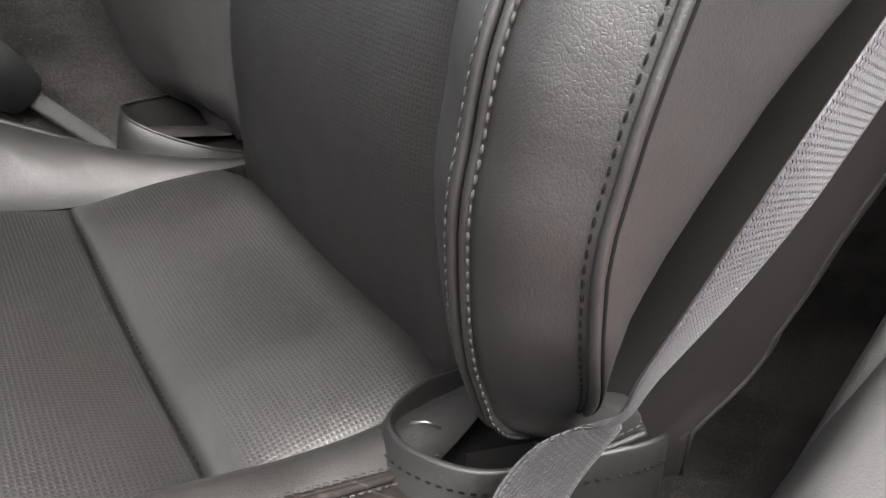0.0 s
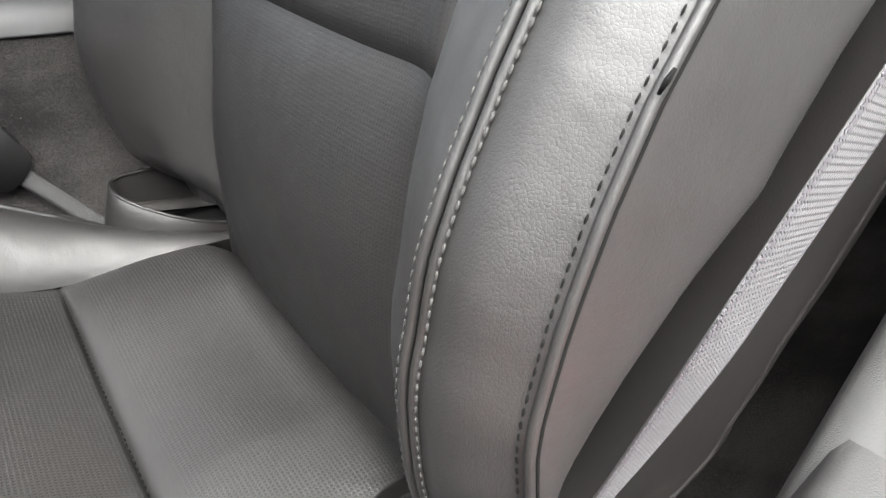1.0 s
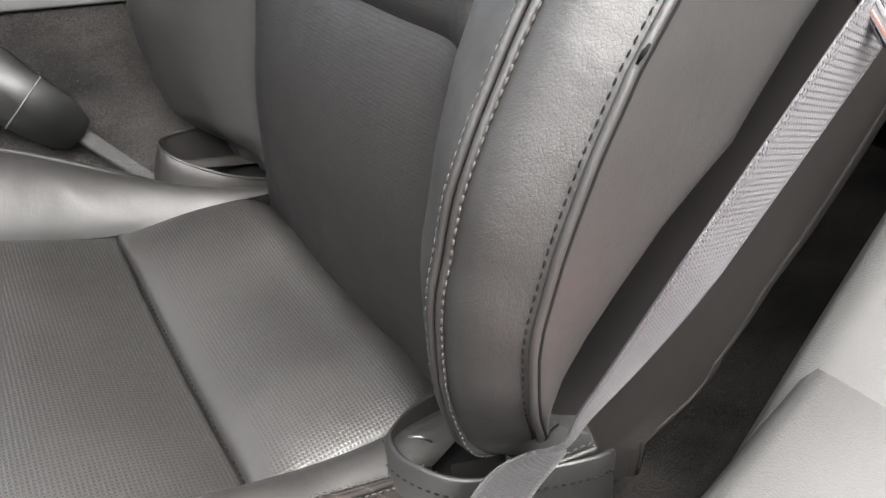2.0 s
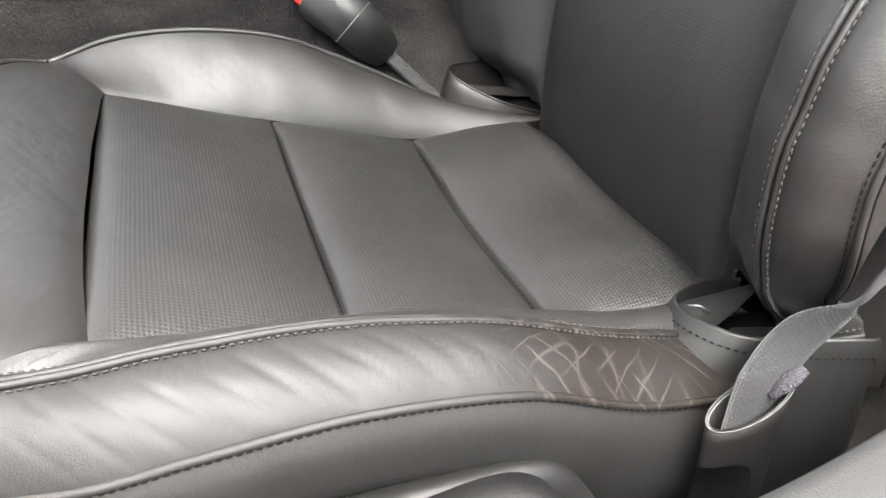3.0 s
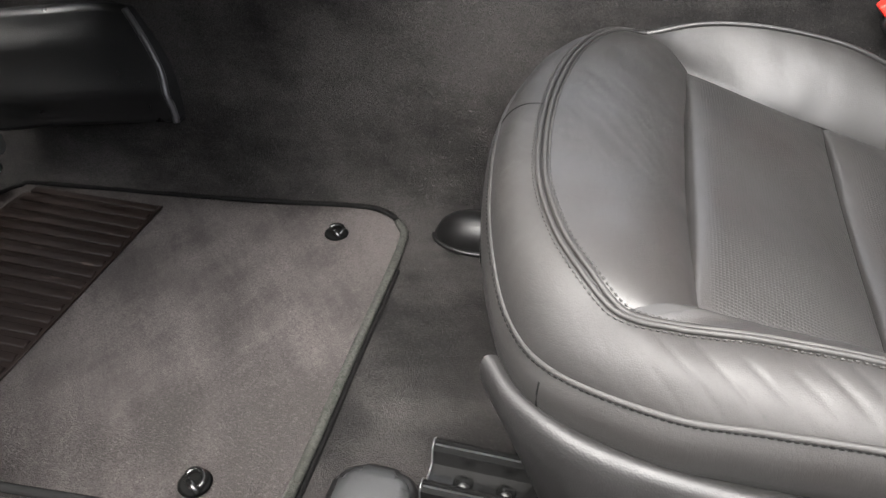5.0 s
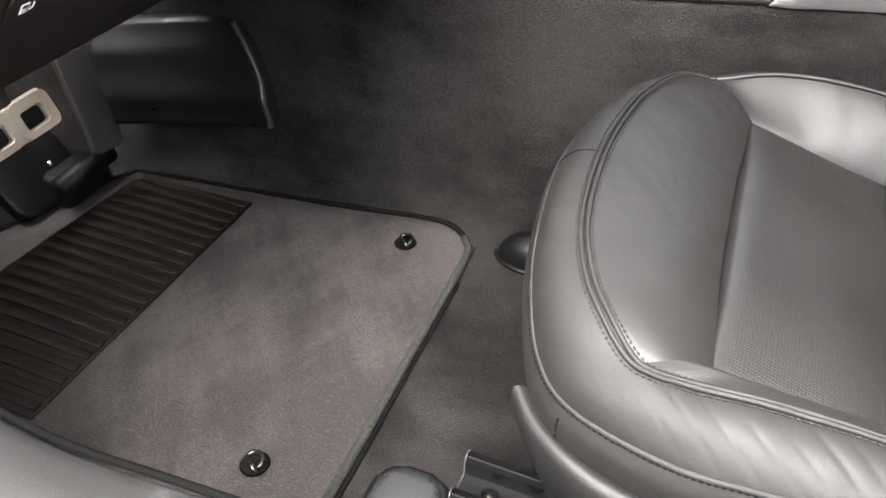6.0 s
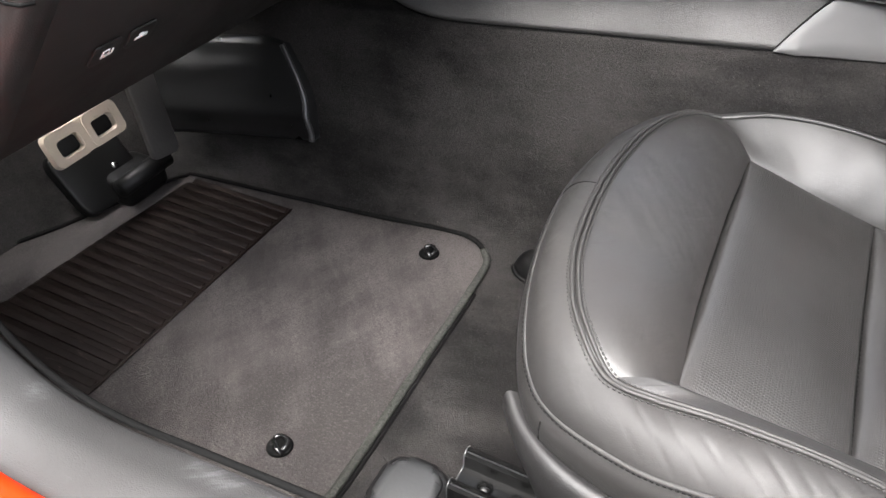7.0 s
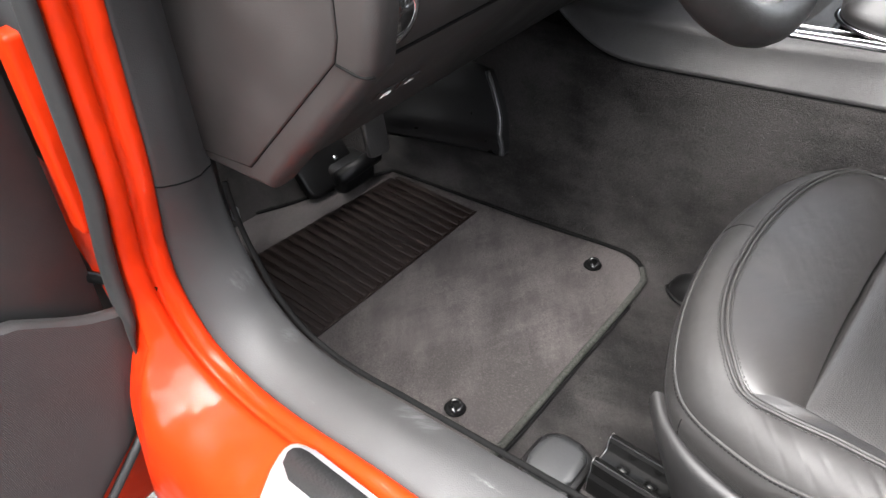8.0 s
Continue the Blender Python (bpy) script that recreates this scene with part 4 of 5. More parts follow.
def build_sleeve():
    rim = spline([(0.40, 0.462, 0.172), (0.375, 0.464, 0.176), (0.350, 0.460, 0.178), (0.328, 0.445, 0.181), (0.325, 0.420, 0.184), (0.343, 0.390, 0.186), (0.378, 0.374, 0.187), (0.415, 0.362, 0.187), (0.438, 0.366, 0.176), (0.455, 0.385, 0.125)], 60)
    foot = spline([(0.40, 0.455, 0.11), (0.36, 0.455, 0.11), (0.318, 0.450, 0.11), (0.296, 0.436, 0.11), (0.290, 0.414, 0.11), (0.300, 0.394, 0.10), (0.340, 0.376, 0.06), (0.400, 0.362, 0.03), (0.440, 0.364, 0.02), (0.468, 0.385, 0.02)], 60)
    rows = []
    for u in np.linspace(0, 1, 14):
        mid = foot * (1 - u) + rim * u
        d = mid - np.array((0.40, 0.42, 0))
        d[:, 2] = 0
        d /= np.linalg.norm(d, axis=1, keepdims=True)
        rows.append(mid + d * 0.006 * math.sin(math.pi * u))
    inner_rim = rim + (np.array((0.41, 0.425, 0.0)) - rim * (1, 1, 0)) * 0.045
    inner_low = inner_rim + (np.array((0.41, 0.425, 0.0)) - inner_rim * (1, 1, 0)) * 0.06 - (0, 0, 0.06)
    rows += [rim * 0.5 + inner_rim * 0.5 + (0, 0, 0.0025), inner_rim, inner_low]
    sleeve = grid("recliner_sleeve", rows, M_SLEEVE, seat, "open-topped black leather sleeve round the recliner hinge")
    stitches("stitching", rows[12] + (-0.0012, -0.001, 0.0), 0.0052, 0.0030, 0.0006, M_DARK_THREAD, sleeve)
    # near-black block stands in for the shade inside the sleeve
    block("sleeve_shade", (0.34, 0.385, 0.10), (0.42, 0.455, 0.15), M_HOLE, seat, bevel=0.01)
    leaf = [[(0.349 + 0.062 * u, 0.408 - 0.024 * math.sin(1.6 * u), 0.130 + (0.050 + 0.006 * math.sin(3 * u)) * w) for u in np.linspace(0, 1, 14)] for w in np.linspace(0, 1, 8)]
    inner_leaf = grid("inner_leaf", leaf, M_SLEEVE, seat, "folded black leather leaf inside the sleeve")
    tube("leaf_fold", [np.array(r[6]) + (0, -0.001, 0) for r in leaf], 0.0022, M_SLEEVE, inner_leaf, up=(0, 1, 0))
    block("rear_side_cover", (0.300, 0.392, 0.02), (0.445, 0.412, 0.105), M_TRIM, seat, "satin black cover under the recliner", bevel=0.008)
    tube("hinge_clip", [(0.340, 0.444, 0.165), (0.341, 0.442, 0.176), (0.346, 0.437, 0.178), (0.352, 0.433, 0.174)], 0.0009, M_STEEL, seat, "bright wire clip")
    tube("hinge_clip", [(0.340, 0.425, 0.158), (0.346, 0.421, 0.160), (0.349, 0.424, 0.157)], 0.0013, M_STEEL, seat, "bright wire clip")
    # the matching sleeve by the tunnel
    rim2 = spline([(0.415, 0.825, 0.160), (0.375, 0.828, 0.172), (0.345, 0.838, 0.184), (0.322, 0.852, 0.196), (0.313, 0.870, 0.203), (0.322, 0.886, 0.205), (0.36, 0.895, 0.203), (0.41, 0.900, 0.200)], 36)
    foot2 = rim2 * (1, 1, 0) + (-0.016, 0.0, 0.10)
    bulge = lambda u: foot2 * (1 - u) + rim2 * u + np.array((-0.006, -0.004, 0)) * math.sin(math.pi * u)
    rows = [bulge(u) for u in np.linspace(0, 1, 9)] + [rim2 + (0.002, 0.001, 0.0015), rim2 + (0.004, 0.002, 0.0), rim2 + (0.008, 0.004, -0.03)]
    far = grid("recliner_sleeve", rows, M_SLEEVE, seat)
    tube("hem", rim2 + (0.001, 0, 0.0008), 0.0014, M_SLEEVE, far, "turned leather hem")
    lip = [[(0.330 + 0.085 * w, 0.846 + 0.010 * w + 0.018 * u, 0.186 - 0.018 * w + 0.012 * math.sin(math.pi * u) - 0.01 * u) for w in np.linspace(0, 1, 12)] for u in np.linspace(0, 1, 8)]
    grid("sleeve_lining", lip, M_SLEEVE, far, "folded leather lining", flip=True)
    # black filler for the dark inside of this sleeve too
    block("sleeve_shade", (0.335, 0.835, 0.08), (0.42, 0.895, 0.165), M_HOLE, seat, bevel=0.01)


build_sleeve()


def build_side_trim():
    top = through_rows([(-0.172, 0.424, 0.177), (-0.150, 0.400, 0.172), (-0.115, 0.378, 0.170), (-0.075, 0.366, 0.168), (-0.02, 0.362, 0.164), (0.06, 0.361, 0.160), (0.13, 0.361, 0.160),
                        (0.185, 0.362, 0.156), (0.212, 0.363, 0.138), (0.235, 0.364, 0.10), (0.25, 0.366, 0.06)], 6)
    rows = []
    low = top.copy()
    low[:, 2] = 0.035
    low[:, 0] = np.where(top[:, 0] < -0.07, top[:, 0] + 0.045 * (-0.07 - top[:, 0]) / 0.1, top[:, 0])
    out = np.stack([np.interp(top[:, 0], [-0.172, -0.1, -0.02], [-0.9, -0.5, 0.0]), np.interp(top[:, 0], [-0.172, -0.1, -0.02], [-0.43, -0.86, -1.0]), 0 * top[:, 0]], 1)
    rows.append(top - out * 0.012 + (0, 0, -0.004))
    for u, b, dz in ((0, -0.002, 0.0), (0.02, 0.004, 0.003), (0.06, 0.009, 0.001), (0.14, 0.012, 0), (0.3, 0.011, 0), (0.6, 0.006, 0), (1, 0.0, 0)):
        rows.append(top * (1 - u) + low * u + out * b + (0, 0, dz))
    grid("side_trim", rows, M_TRIM, seat, "satin black plastic side cover of the seat base", flip=True)
    # height lever
    m = basis((0.0, 0.353, 0.0), (1, 0, 0.0), (0, 0, 1))
    outline = [(0.062, 0.118), (0.064, 0.142), (0.078, 0.155), (0.12, 0.163), (0.150, 0.167), (0.172, 0.163), (0.190, 0.148), (0.208, 0.118), (0.216, 0.09), (0.19, 0.082), (0.16, 0.10), (0.12, 0.112)]
    pts = spline(outline, 48, closed=True)[:, :2]
    prism("height_lever", [tuple(p) for p in pts], 0.020, M_TRIM, seat, "ribbed black plastic height lever", bevel=0.006, matrix=m, segs=3)
    inner_pts = [(0.14 + (x - 0.14) * 0.78, 0.128 + (z - 0.128) * 0.62) for x, z in pts]
    prism("lever_pad", inner_pts, 0.004, M_BLACK, seat, bevel=0.002, matrix=basis((0.0, 0.3345, 0.0), (1, 0, 0), (0, 0, 1)))


build_side_trim()


def build_rails():
    for y0, x0 in ((0.376, -0.213), (0.735, -0.235)):
        rail = thing("seat_rail", "ribbed black steel seat rail bolted to the floor", "seat rail", group="seat rails")
        h = 0.058
        prof = [(0.0, 0.0), (0.0, 0.03), (0.004, 0.036), (0.004, h - 0.003), (0.007, h), (0.014, h), (0.017, h - 0.004), (0.018, h - 0.020), (0.044, h - 0.020),
                (0.045, h - 0.004), (0.048, h), (0.055, h), (0.058, h - 0.003), (0.058, 0.036), (0.062, 0.03), (0.062, 0.0)]
        bm = bmesh.new()
        ends = [[bm.verts.new((x, y0 + y, z)) for y, z in prof] for x in (x0, 0.45)]
        for i in range(len(prof) - 1):
            bm.faces.new((ends[0][i], ends[0][i + 1], ends[1][i + 1], ends[1][i]))
        channel = part("channel", bm, M_STEEL_BLACK, rail, smooth=False)
        # black plate paints the shade in the open end; bright cut sheet edges
        block("open_end_shade", (x0 + 0.006, y0 + 0.006, 0.001), (x0 + 0.010, y0 + 0.056, h - 0.022), M_HOLE, rail, bevel=0)
        tube("sheet_edge", [(x0, y0 + y, z) for y, z in prof], 0.0007, M_STEEL, channel, "bright cut edge of the sheet steel", sides=6)
        for y in (0.0105, 0.0515):
            tube("rolled_lip", [(x0 + 0.001, y0 + y, h + 0.0003), (0.44, y0 + y, h + 0.0003)], 0.0030, M_STEEL_BLACK, channel, sides=10)
        # thin bright tubes draw the highlights on the gloss black edges
        for y, z in ((0.0075, h + 0.0008), (0.0185, h - 0.0185), (0.0485, h + 0.0008)):
            tube("edge_highlight", [(x0 + 0.002, y0 + y, z), (0.44, y0 + y, z)], 0.0009, M_STEEL, channel, "bright steel line drawn as the edge's highlight", sides=6)
        for x in (x0 + 0.030, x0 + 0.066):
            bm = bmesh.new()
            bmesh.ops.create_cone(bm, cap_ends=True, segments=24, radius1=0.0085, radius2=0.007, depth=0.003)
            bmesh.ops.translate(bm, verts=bm.verts, vec=(x, y0 + 0.031, h - 0.0185))
            rivet = part("rivet", bm, M_STEEL_BLACK, rail)
            tube("rivet_rim", [(x + 0.0062 * math.cos(a), y0 + 0.031 + 0.0062 * math.sin(a), h - 0.0172) for a in np.linspace(0, 2 * math.pi, 20, endpoint=False)], 0.0005, M_STEEL_BLACK, rivet, closed=True, sides=6)
    # covers on the front feet
    cover = thing("rail_cover", "low rounded black plastic cover with dusty lid on rail foot", "rail cover", group="rail covers")
    at = Matrix.Translation((-0.257, 0.377, 0.0))
    prism("cover_rim", rounded(0.076, 0.086, 0.024, 8), 0.018, M_BRACKET, cover, bevel=0.006, matrix=at, segs=4)
    prism("cover_lid", rounded(0.062, 0.070, 0.018, 8), 0.027, M_PAD, cover, "dusty grey lid", bevel=0.009, matrix=at, segs=4)
    cover = thing("rail_cover", "domed black plastic cover on the seat rail's foot", "rail cover", group="rail covers")
    rows = []
    for u in np.linspace(0, 1, 12):
        r, z = math.cos(0.5 * math.pi * u) ** 0.8, 0.038 * math.sin(0.5 * math.pi * u)
        rows.append([(-0.250 + 0.050 * r * math.cos(a) * (1 + 0.25 * (math.cos(a) > 0)), 0.779 + 0.030 * r * math.sin(a), z + 0.001) for a in np.linspace(0, 2 * math.pi, 37)])
    grid("cover_dome", rows, M_BRACKET, cover)
    tube("cover_flange", [(-0.250 + 0.052 * math.cos(a) * (1 + 0.25 * (math.cos(a) > 0)), 0.779 + 0.032 * math.sin(a), 0.003) for a in np.linspace(0, 2 * math.pi, 36, endpoint=False)], 0.003, M_BRACKET, cover, closed=True)


build_rails()


def ribbon(name, pairs, n, thick, mat, parent, label="", reverse=None):
    """A webbing strap between pairs of edge points, with thickness and a woven map along it."""
    left = spline([p[0] for p in pairs], n)
    right = spline([p[1] for p in pairs], n)
    verts, uv, faces = [], [], []
    s = np.r_[0, np.cumsum(np.linalg.norm(np.diff((left + right) / 2, axis=0), axis=1))]
    cols = 8
    for i in range(n):
        d = (left + right)[min(i + 1, n - 1)] - (left + right)[max(i - 1, 0)]
        w = right[i] - left[i]
        nrm = np.cross(d, w)
        nrm /= np.linalg.norm(nrm) + 1e-9
        for side in (1, -1):
            for j in range(cols + 1):
                u = j / cols
                edge = 0.35 if j in (0, cols) else 1.0
                verts.append(left[i] + w * u + nrm * side * thick / 2 * edge)
                uv.append((s[i], u * 0.047))
    row = 2 * (cols + 1)
    for i in range(n - 1):
        for k in (0, cols + 1):
            for j in range(cols):
                q = (i * row + k + j, i * row + k + j + 1, (i + 1) * row + k + j + 1, (i + 1) * row + k + j)
                faces.append(q if k else q[::-1])
        for a, b in ((0, cols + 1), (cols, 2 * cols + 1)):
            faces.append((i * row + a, i * row + b, (i + 1) * row + b, (i + 1) * row + a))
    ob = mesh(name, verts, faces, mat, parent, label, uv=uv)
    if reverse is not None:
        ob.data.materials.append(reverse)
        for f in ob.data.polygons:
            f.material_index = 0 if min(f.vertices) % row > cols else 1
    return ob


def build_belt():
    belt = thing("seat_belt", "grey woven seat belt webbing rising from a leather pocket", "seat belt")
    # the strap makes a half turn above the pocket
    pairs = [((0.340, 0.350, 0.100), (0.304, 0.348, 0.110)), ((0.342, 0.350, 0.158), (0.303, 0.349, 0.188)), ((0.355, 0.355, 0.180), (0.318, 0.357, 0.205)),
             ((0.367, 0.357, 0.196), (0.332, 0.361, 0.2175)), ((0.377, 0.355, 0.211), (0.343, 0.359, 0.2285)), ((0.378, 0.349, 0.228), (0.358, 0.355, 0.2335)),
             ((0.3705, 0.3435, 0.2415), (0.371, 0.344, 0.239)), ((0.369, 0.338, 0.2655), (0.3845, 0.342, 0.2545)), ((0.3800, 0.333, 0.2935), (0.4170, 0.343, 0.2730)),
             ((0.4049, 0.327, 0.3428), (0.4480, 0.341, 0.303)), ((0.4322, 0.326, 0.3797), (0.4780, 0.341, 0.337)), ((0.55, 0.322, 0.54), (0.597, 0.337, 0.495)), ((0.67, 0.318, 0.70), (0.717, 0.333, 0.66))]
    # the other face's darker copy paints the shade below the half turn
    ribbon("webbing", pairs, 190, 0.0022, M_BELT, belt, reverse=M_BELT_SHADED)
    # tongue hanging on the webbing
    a = Vector((0.507, 0.330, 0.448))
    tube("webbing_end", [(0.334, 0.349, 0.176), (0.344, 0.348, 0.186), (0.353, 0.347, 0.194)], 0.0065, M_STRAP, belt, "folded end of the webbing", flat=0.6, taper=True)
    m = basis(a, (0.68, -0.22, -0.70), (0.68, -0.05, 0.73))
    ring = [(x, y) for x, y in rounded(0.062, 0.036, 0.014)]
    pts = [tuple(m @ Vector((x, y, 0.002))) for x, y in ring]
    tube("tongue", pts, 0.0042, M_CHROME, belt, "bright chromed buckle tongue", closed=True)
    block("tongue_grip", (-0.02, 0.015, -0.006), (0.02, 0.055, 0.008), M_BLACK, belt, bevel=0.004, matrix=m)
    # leather pocket at the foot
    pocket = thing("belt_pocket", "black leather pocket sleeve round the belt's lower end", "belt pocket")
    rows = []
    for u in np.linspace(0, 1, 12):
        z = 0.02 + 0.17 * u
        ring = []
        for k in range(33):
            a = 2 * math.pi * k / 32
            cx, cy = 0.332 - 0.011 * u, 0.350
            rx, ry = 0.028 + 0.001 * u, 0.005 + 0.005 * u**2
            tilt = 0.010 * u**3 * math.cos(a) + 0.007 * u**3 * math.sin(a)
            ring.append((cx + rx * math.cos(a), cy + ry * math.sin(a), z + tilt - 0.016 * u))
        rows.append(ring)
    rows.append([(0.335 + (x - 0.335) * 0.9 - 0.001, 0.350 + (y - 0.350) * 0.75, z) for x, y, z in rows[-1]])
    rows.append([(x, y, z - 0.09) for x, y, z in rows[-1]])
    grid("pocket_body", rows, M_SLEEVE, pocket)
    tube("hem", rows[11][:-1], 0.0008, M_SLEEVE, pocket, "turned leather hem", closed=True)


build_belt()


def build_buckle():
    buckle = thing("belt_buckle", "black plastic belt buckle with red button on a webbing stalk", "belt buckle")
    a, b = Vector((0.294, 0.879, 0.177)), Vector((0.250, 0.914, 0.219))
    along = (b - a).normalized()
    across = Vector((0.55, 0.35, 0.75))
    lean = Vector((-0.70, 0.10, 0.70)).normalized()  # the body leans off the stalk
    across = (across - along * across.dot(along)).normalized()
    ribbon("stalk", [(tuple(a - along * 0.03 - across * 0.007), tuple(a - along * 0.03 + across * 0.007)), (tuple(a - across * 0.007), tuple(a + across * 0.007)), (tuple(b - across * 0.008), tuple(b + across * 0.008)), (tuple(b + along * 0.01 - across * 0.008), tuple(b + along * 0.01 + across * 0.008))], 24, 0.004, M_STALK, buckle)
    along = lean
    across = Vector((0.70, 0.06, 0.70))
    across = (across - along * across.dot(along)).normalized()
    nrm = along.cross(across)
    m = Matrix((along, across, nrm)).transposed().to_4x4()
    m.translation = b - along * 0.004
    body = spline([(0.0, -0.013), (0.008, -0.020), (0.03, -0.026), (0.06, -0.028), (0.108, -0.028), (0.108, 0.028), (0.06, 0.028), (0.03, 0.026), (0.008, 0.020), (0.0, 0.013)], 44, closed=True)[:, :2]
    m2 = m @ Matrix.Translation((0, 0, -0.011))
    prism("buckle_body", [tuple(p) for p in body], 0.022, M_BUCKLE, buckle, bevel=0.006, matrix=m2, segs=4)
    block("buckle_joint", (0.055, -0.0285, -0.0115), (0.0565, 0.0285, 0.0115), M_PANEL, buckle, "pale joint line", bevel=0, matrix=m)
    block("release_button", (0.108, -0.025, -0.0105), (0.124, 0.025, 0.0105), M_BUTTON, buckle, "bright red release button", bevel=0.003, matrix=m)


build_buckle()


# ---- footwell ----
def build_mat():
    mat = thing("floor_mat", "dusty dark grey carpet floor mat with a ribbed rubber heel pad", "floor mat")
    lift = lambda y: 0.016 * min(1.2, max(0.0, (y - 0.735) / 0.05)) ** 2  # rides up onto the tunnel
    outline = [(-0.350, 0.31), (-0.330, 0.345), (-0.331, 0.56), (-0.333, 0.732), (-0.340, 0.763), (-0.366, 0.781), (-0.42, 0.782), (-0.60, 0.765), (-0.84, 0.744), (-0.866, 0.733), (-0.885, 0.70), (-0.94, 0.55), (-0.99, 0.43), (-1.0, 0.31)]
    edge = spline([(x, y, 0.0) for x, y in outline], 160)[:, :2]
    bm = bmesh.new()
    ring = [(x, y) for x, y in edge]
    cx, cy = -0.62, 0.53
    rows = []
    for k, z in ((0.0, 0.008), (0.3, 0.0085), (0.6, 0.008), (0.85, 0.0078), (0.985, 0.0072), (1.0, 0.001)):
        rows.append([bm.verts.new((cx + (x - cx) * k, cy + (y - cy) * k, z + (0.0015 * noise.noise(Vector((x * k * 9, y * k * 9, 0))) if 0 < k < 1 else 0))) for x, y in ring])
    for a, b in zip(rows, rows[1:]):
        for i in range(len(ring)):
            j = (i + 1) % len(ring)
            bm.faces.new((a[i], a[j], b[j], b[i]))
    for v in bm.verts:
        v.co.z += lift(v.co.y)
    bmesh.ops.remove_doubles(bm, verts=bm.verts, dist=1e-6)
    part("carpet", bm, M_MAT, mat)
    pts = [(x, y, lift(y) + 0.0075 + 0.0012 * noise.noise(Vector((x * 60, y * 60, 1)))) for x, y in edge]
    k = int(np.argmin(np.hypot(edge[:, 0] + 0.345, edge[:, 1] - 0.770)))
    tube("binding", pts[3 : k + 1], 0.0052, M_BINDING, mat, "worn greenish grey edge binding", flat=0.9, sides=12)
    # dark tube on the floor paints the shadow beside the raised mat edge
    tube("mat_edge_shadow", [(x + 0.0062, y, 0.0022) for x, y, z in pts[3 : k - 8]], 0.0030, M_BINDING_DARK, mat, "black strip drawn as the shadow along the mat edge")
    tube("binding", pts[k:], 0.0038, M_BINDING_DARK, mat, "black edge binding", flat=0.8)
    # ribbed heel pad
    x_rear, x_front = -0.654, -0.848
    near_front, far_front = 0.392, 0.716
    pad_edge = [(x_rear, 0.326), (x_rear, 0.733), (x_front, far_front), (-0.872, near_front), (-0.90, 0.326)]
    pad = prism("heel_pad", pad_edge, 0.0025, M_RUBBER, mat, "dusty black ribbed rubber heel pad", bevel=0.001, matrix=Matrix.Translation((0, 0, 0.0095)))
    for i in range(21):
        y = 0.334 + i * 0.0192
        x1 = -0.868 + 0.03 * max(0, (y - 0.39) / 0.33)
        w = 0.0112
        prism("rib", [(x_rear - 0.004, y), (x_rear - 0.004, y + w), (x1, y + w - 0.0008), (x1, y - 0.0008)], 0.0038 + 0.0008 * noise.noise(Vector((i * 1.7, 0, 0))), M_RUBBER, pad, bevel=0.0016, matrix=Matrix.Translation((0, 0, 0.011)))
    return mat


build_mat()


def build_clip(x, y, turn):
    clip = thing("mat_clip", "glossy black twist-lock fastener pressed through the floor mat", "mat clip", group="mat clips")
    bm = bmesh.new()
    bmesh.ops.create_cone(bm, cap_ends=True, segments=32, radius1=0.0150, radius2=0.0120, depth=0.003)
    bmesh.ops.translate(bm, verts=bm.verts, vec=(0, 0, 0.0108))
    part("clip_base", bm, M_HOLE, clip)
    arch = [(0.0095 * math.cos(a), 0.0085 * math.sin(a), 0.0145 + 0.002 * math.sin(a)) for a in np.linspace(-0.3, math.pi + 0.3, 20)]
    tube("clip_hook", arch, 0.0028, M_CLIP, clip, taper=True)
    tube("clip_barrel", [(-0.006, -0.0045, 0.0155), (0.004, -0.0050, 0.0165), (0.0150, -0.0055, 0.0160)], 0.0042, M_CLIP, clip, sides=14, taper=True)
    clip.matrix_world = Matrix.Translation((x, y, 0.001)) @ Matrix.Rotation(turn, 4, "Z")


build_clip(-0.417, 0.736, radians(-35))
build_clip(-0.412, 0.369, radians(-30))


def build_kick_panel():
    panel = thing("kick_panel", "black moulded plastic kick panel on the centre tunnel", "kick panel")
    front = through_rows([(-0.905, 0.758, 0.075), (-0.80, 0.775, 0.090), (-0.69, 0.797, 0.100), (-0.646, 0.806, 0.102)], 6)
    top = through_rows([(-0.905, 0.800, 0.222), (-0.82, 0.815, 0.232), (-0.75, 0.832, 0.238), (-0.708, 0.841, 0.236)], 6)
    rows = []
    n = len(front)
    for u in np.linspace(-0.03, 1.02, 26):
        row = []
        for i in range(n):
            p = front[i] * (1 - u) + top[i] * u
            v = i / (n - 1)
            p = p + np.array((0, -0.014 - 0.012 * math.sin(math.pi * min(1, max(0, u))) * (1 - 0.6 * v) - 0.007 * math.exp(-((u - 0.30) / 0.12) ** 2) - 0.006 * math.exp(-((u - 0.72) / 0.10) ** 2) * (1 - v), 0))
            p[0] += v**3 * 0.016 * math.sin(math.pi * min(1, max(0, u)))
            if u < 0 or u > 1:
                p = p + np.array((0, 0.016, -0.006 if u > 1 else 0.004))
            row.append(p)
        row.append(row[-1] + (0.004, 0.004, 0))
        row.append(row[-1] + (0.001, 0.03, 0))
        rows.append(row)
    body = grid("panel_body", rows, M_KICK, panel)
    tube("panel_rib", [np.array(r[n - 1]) + (0.001, -0.0005, 0) for r in rows[1:-1]], 0.0044, M_PALE_EDGE, body, "raised pale edge")


build_kick_panel()


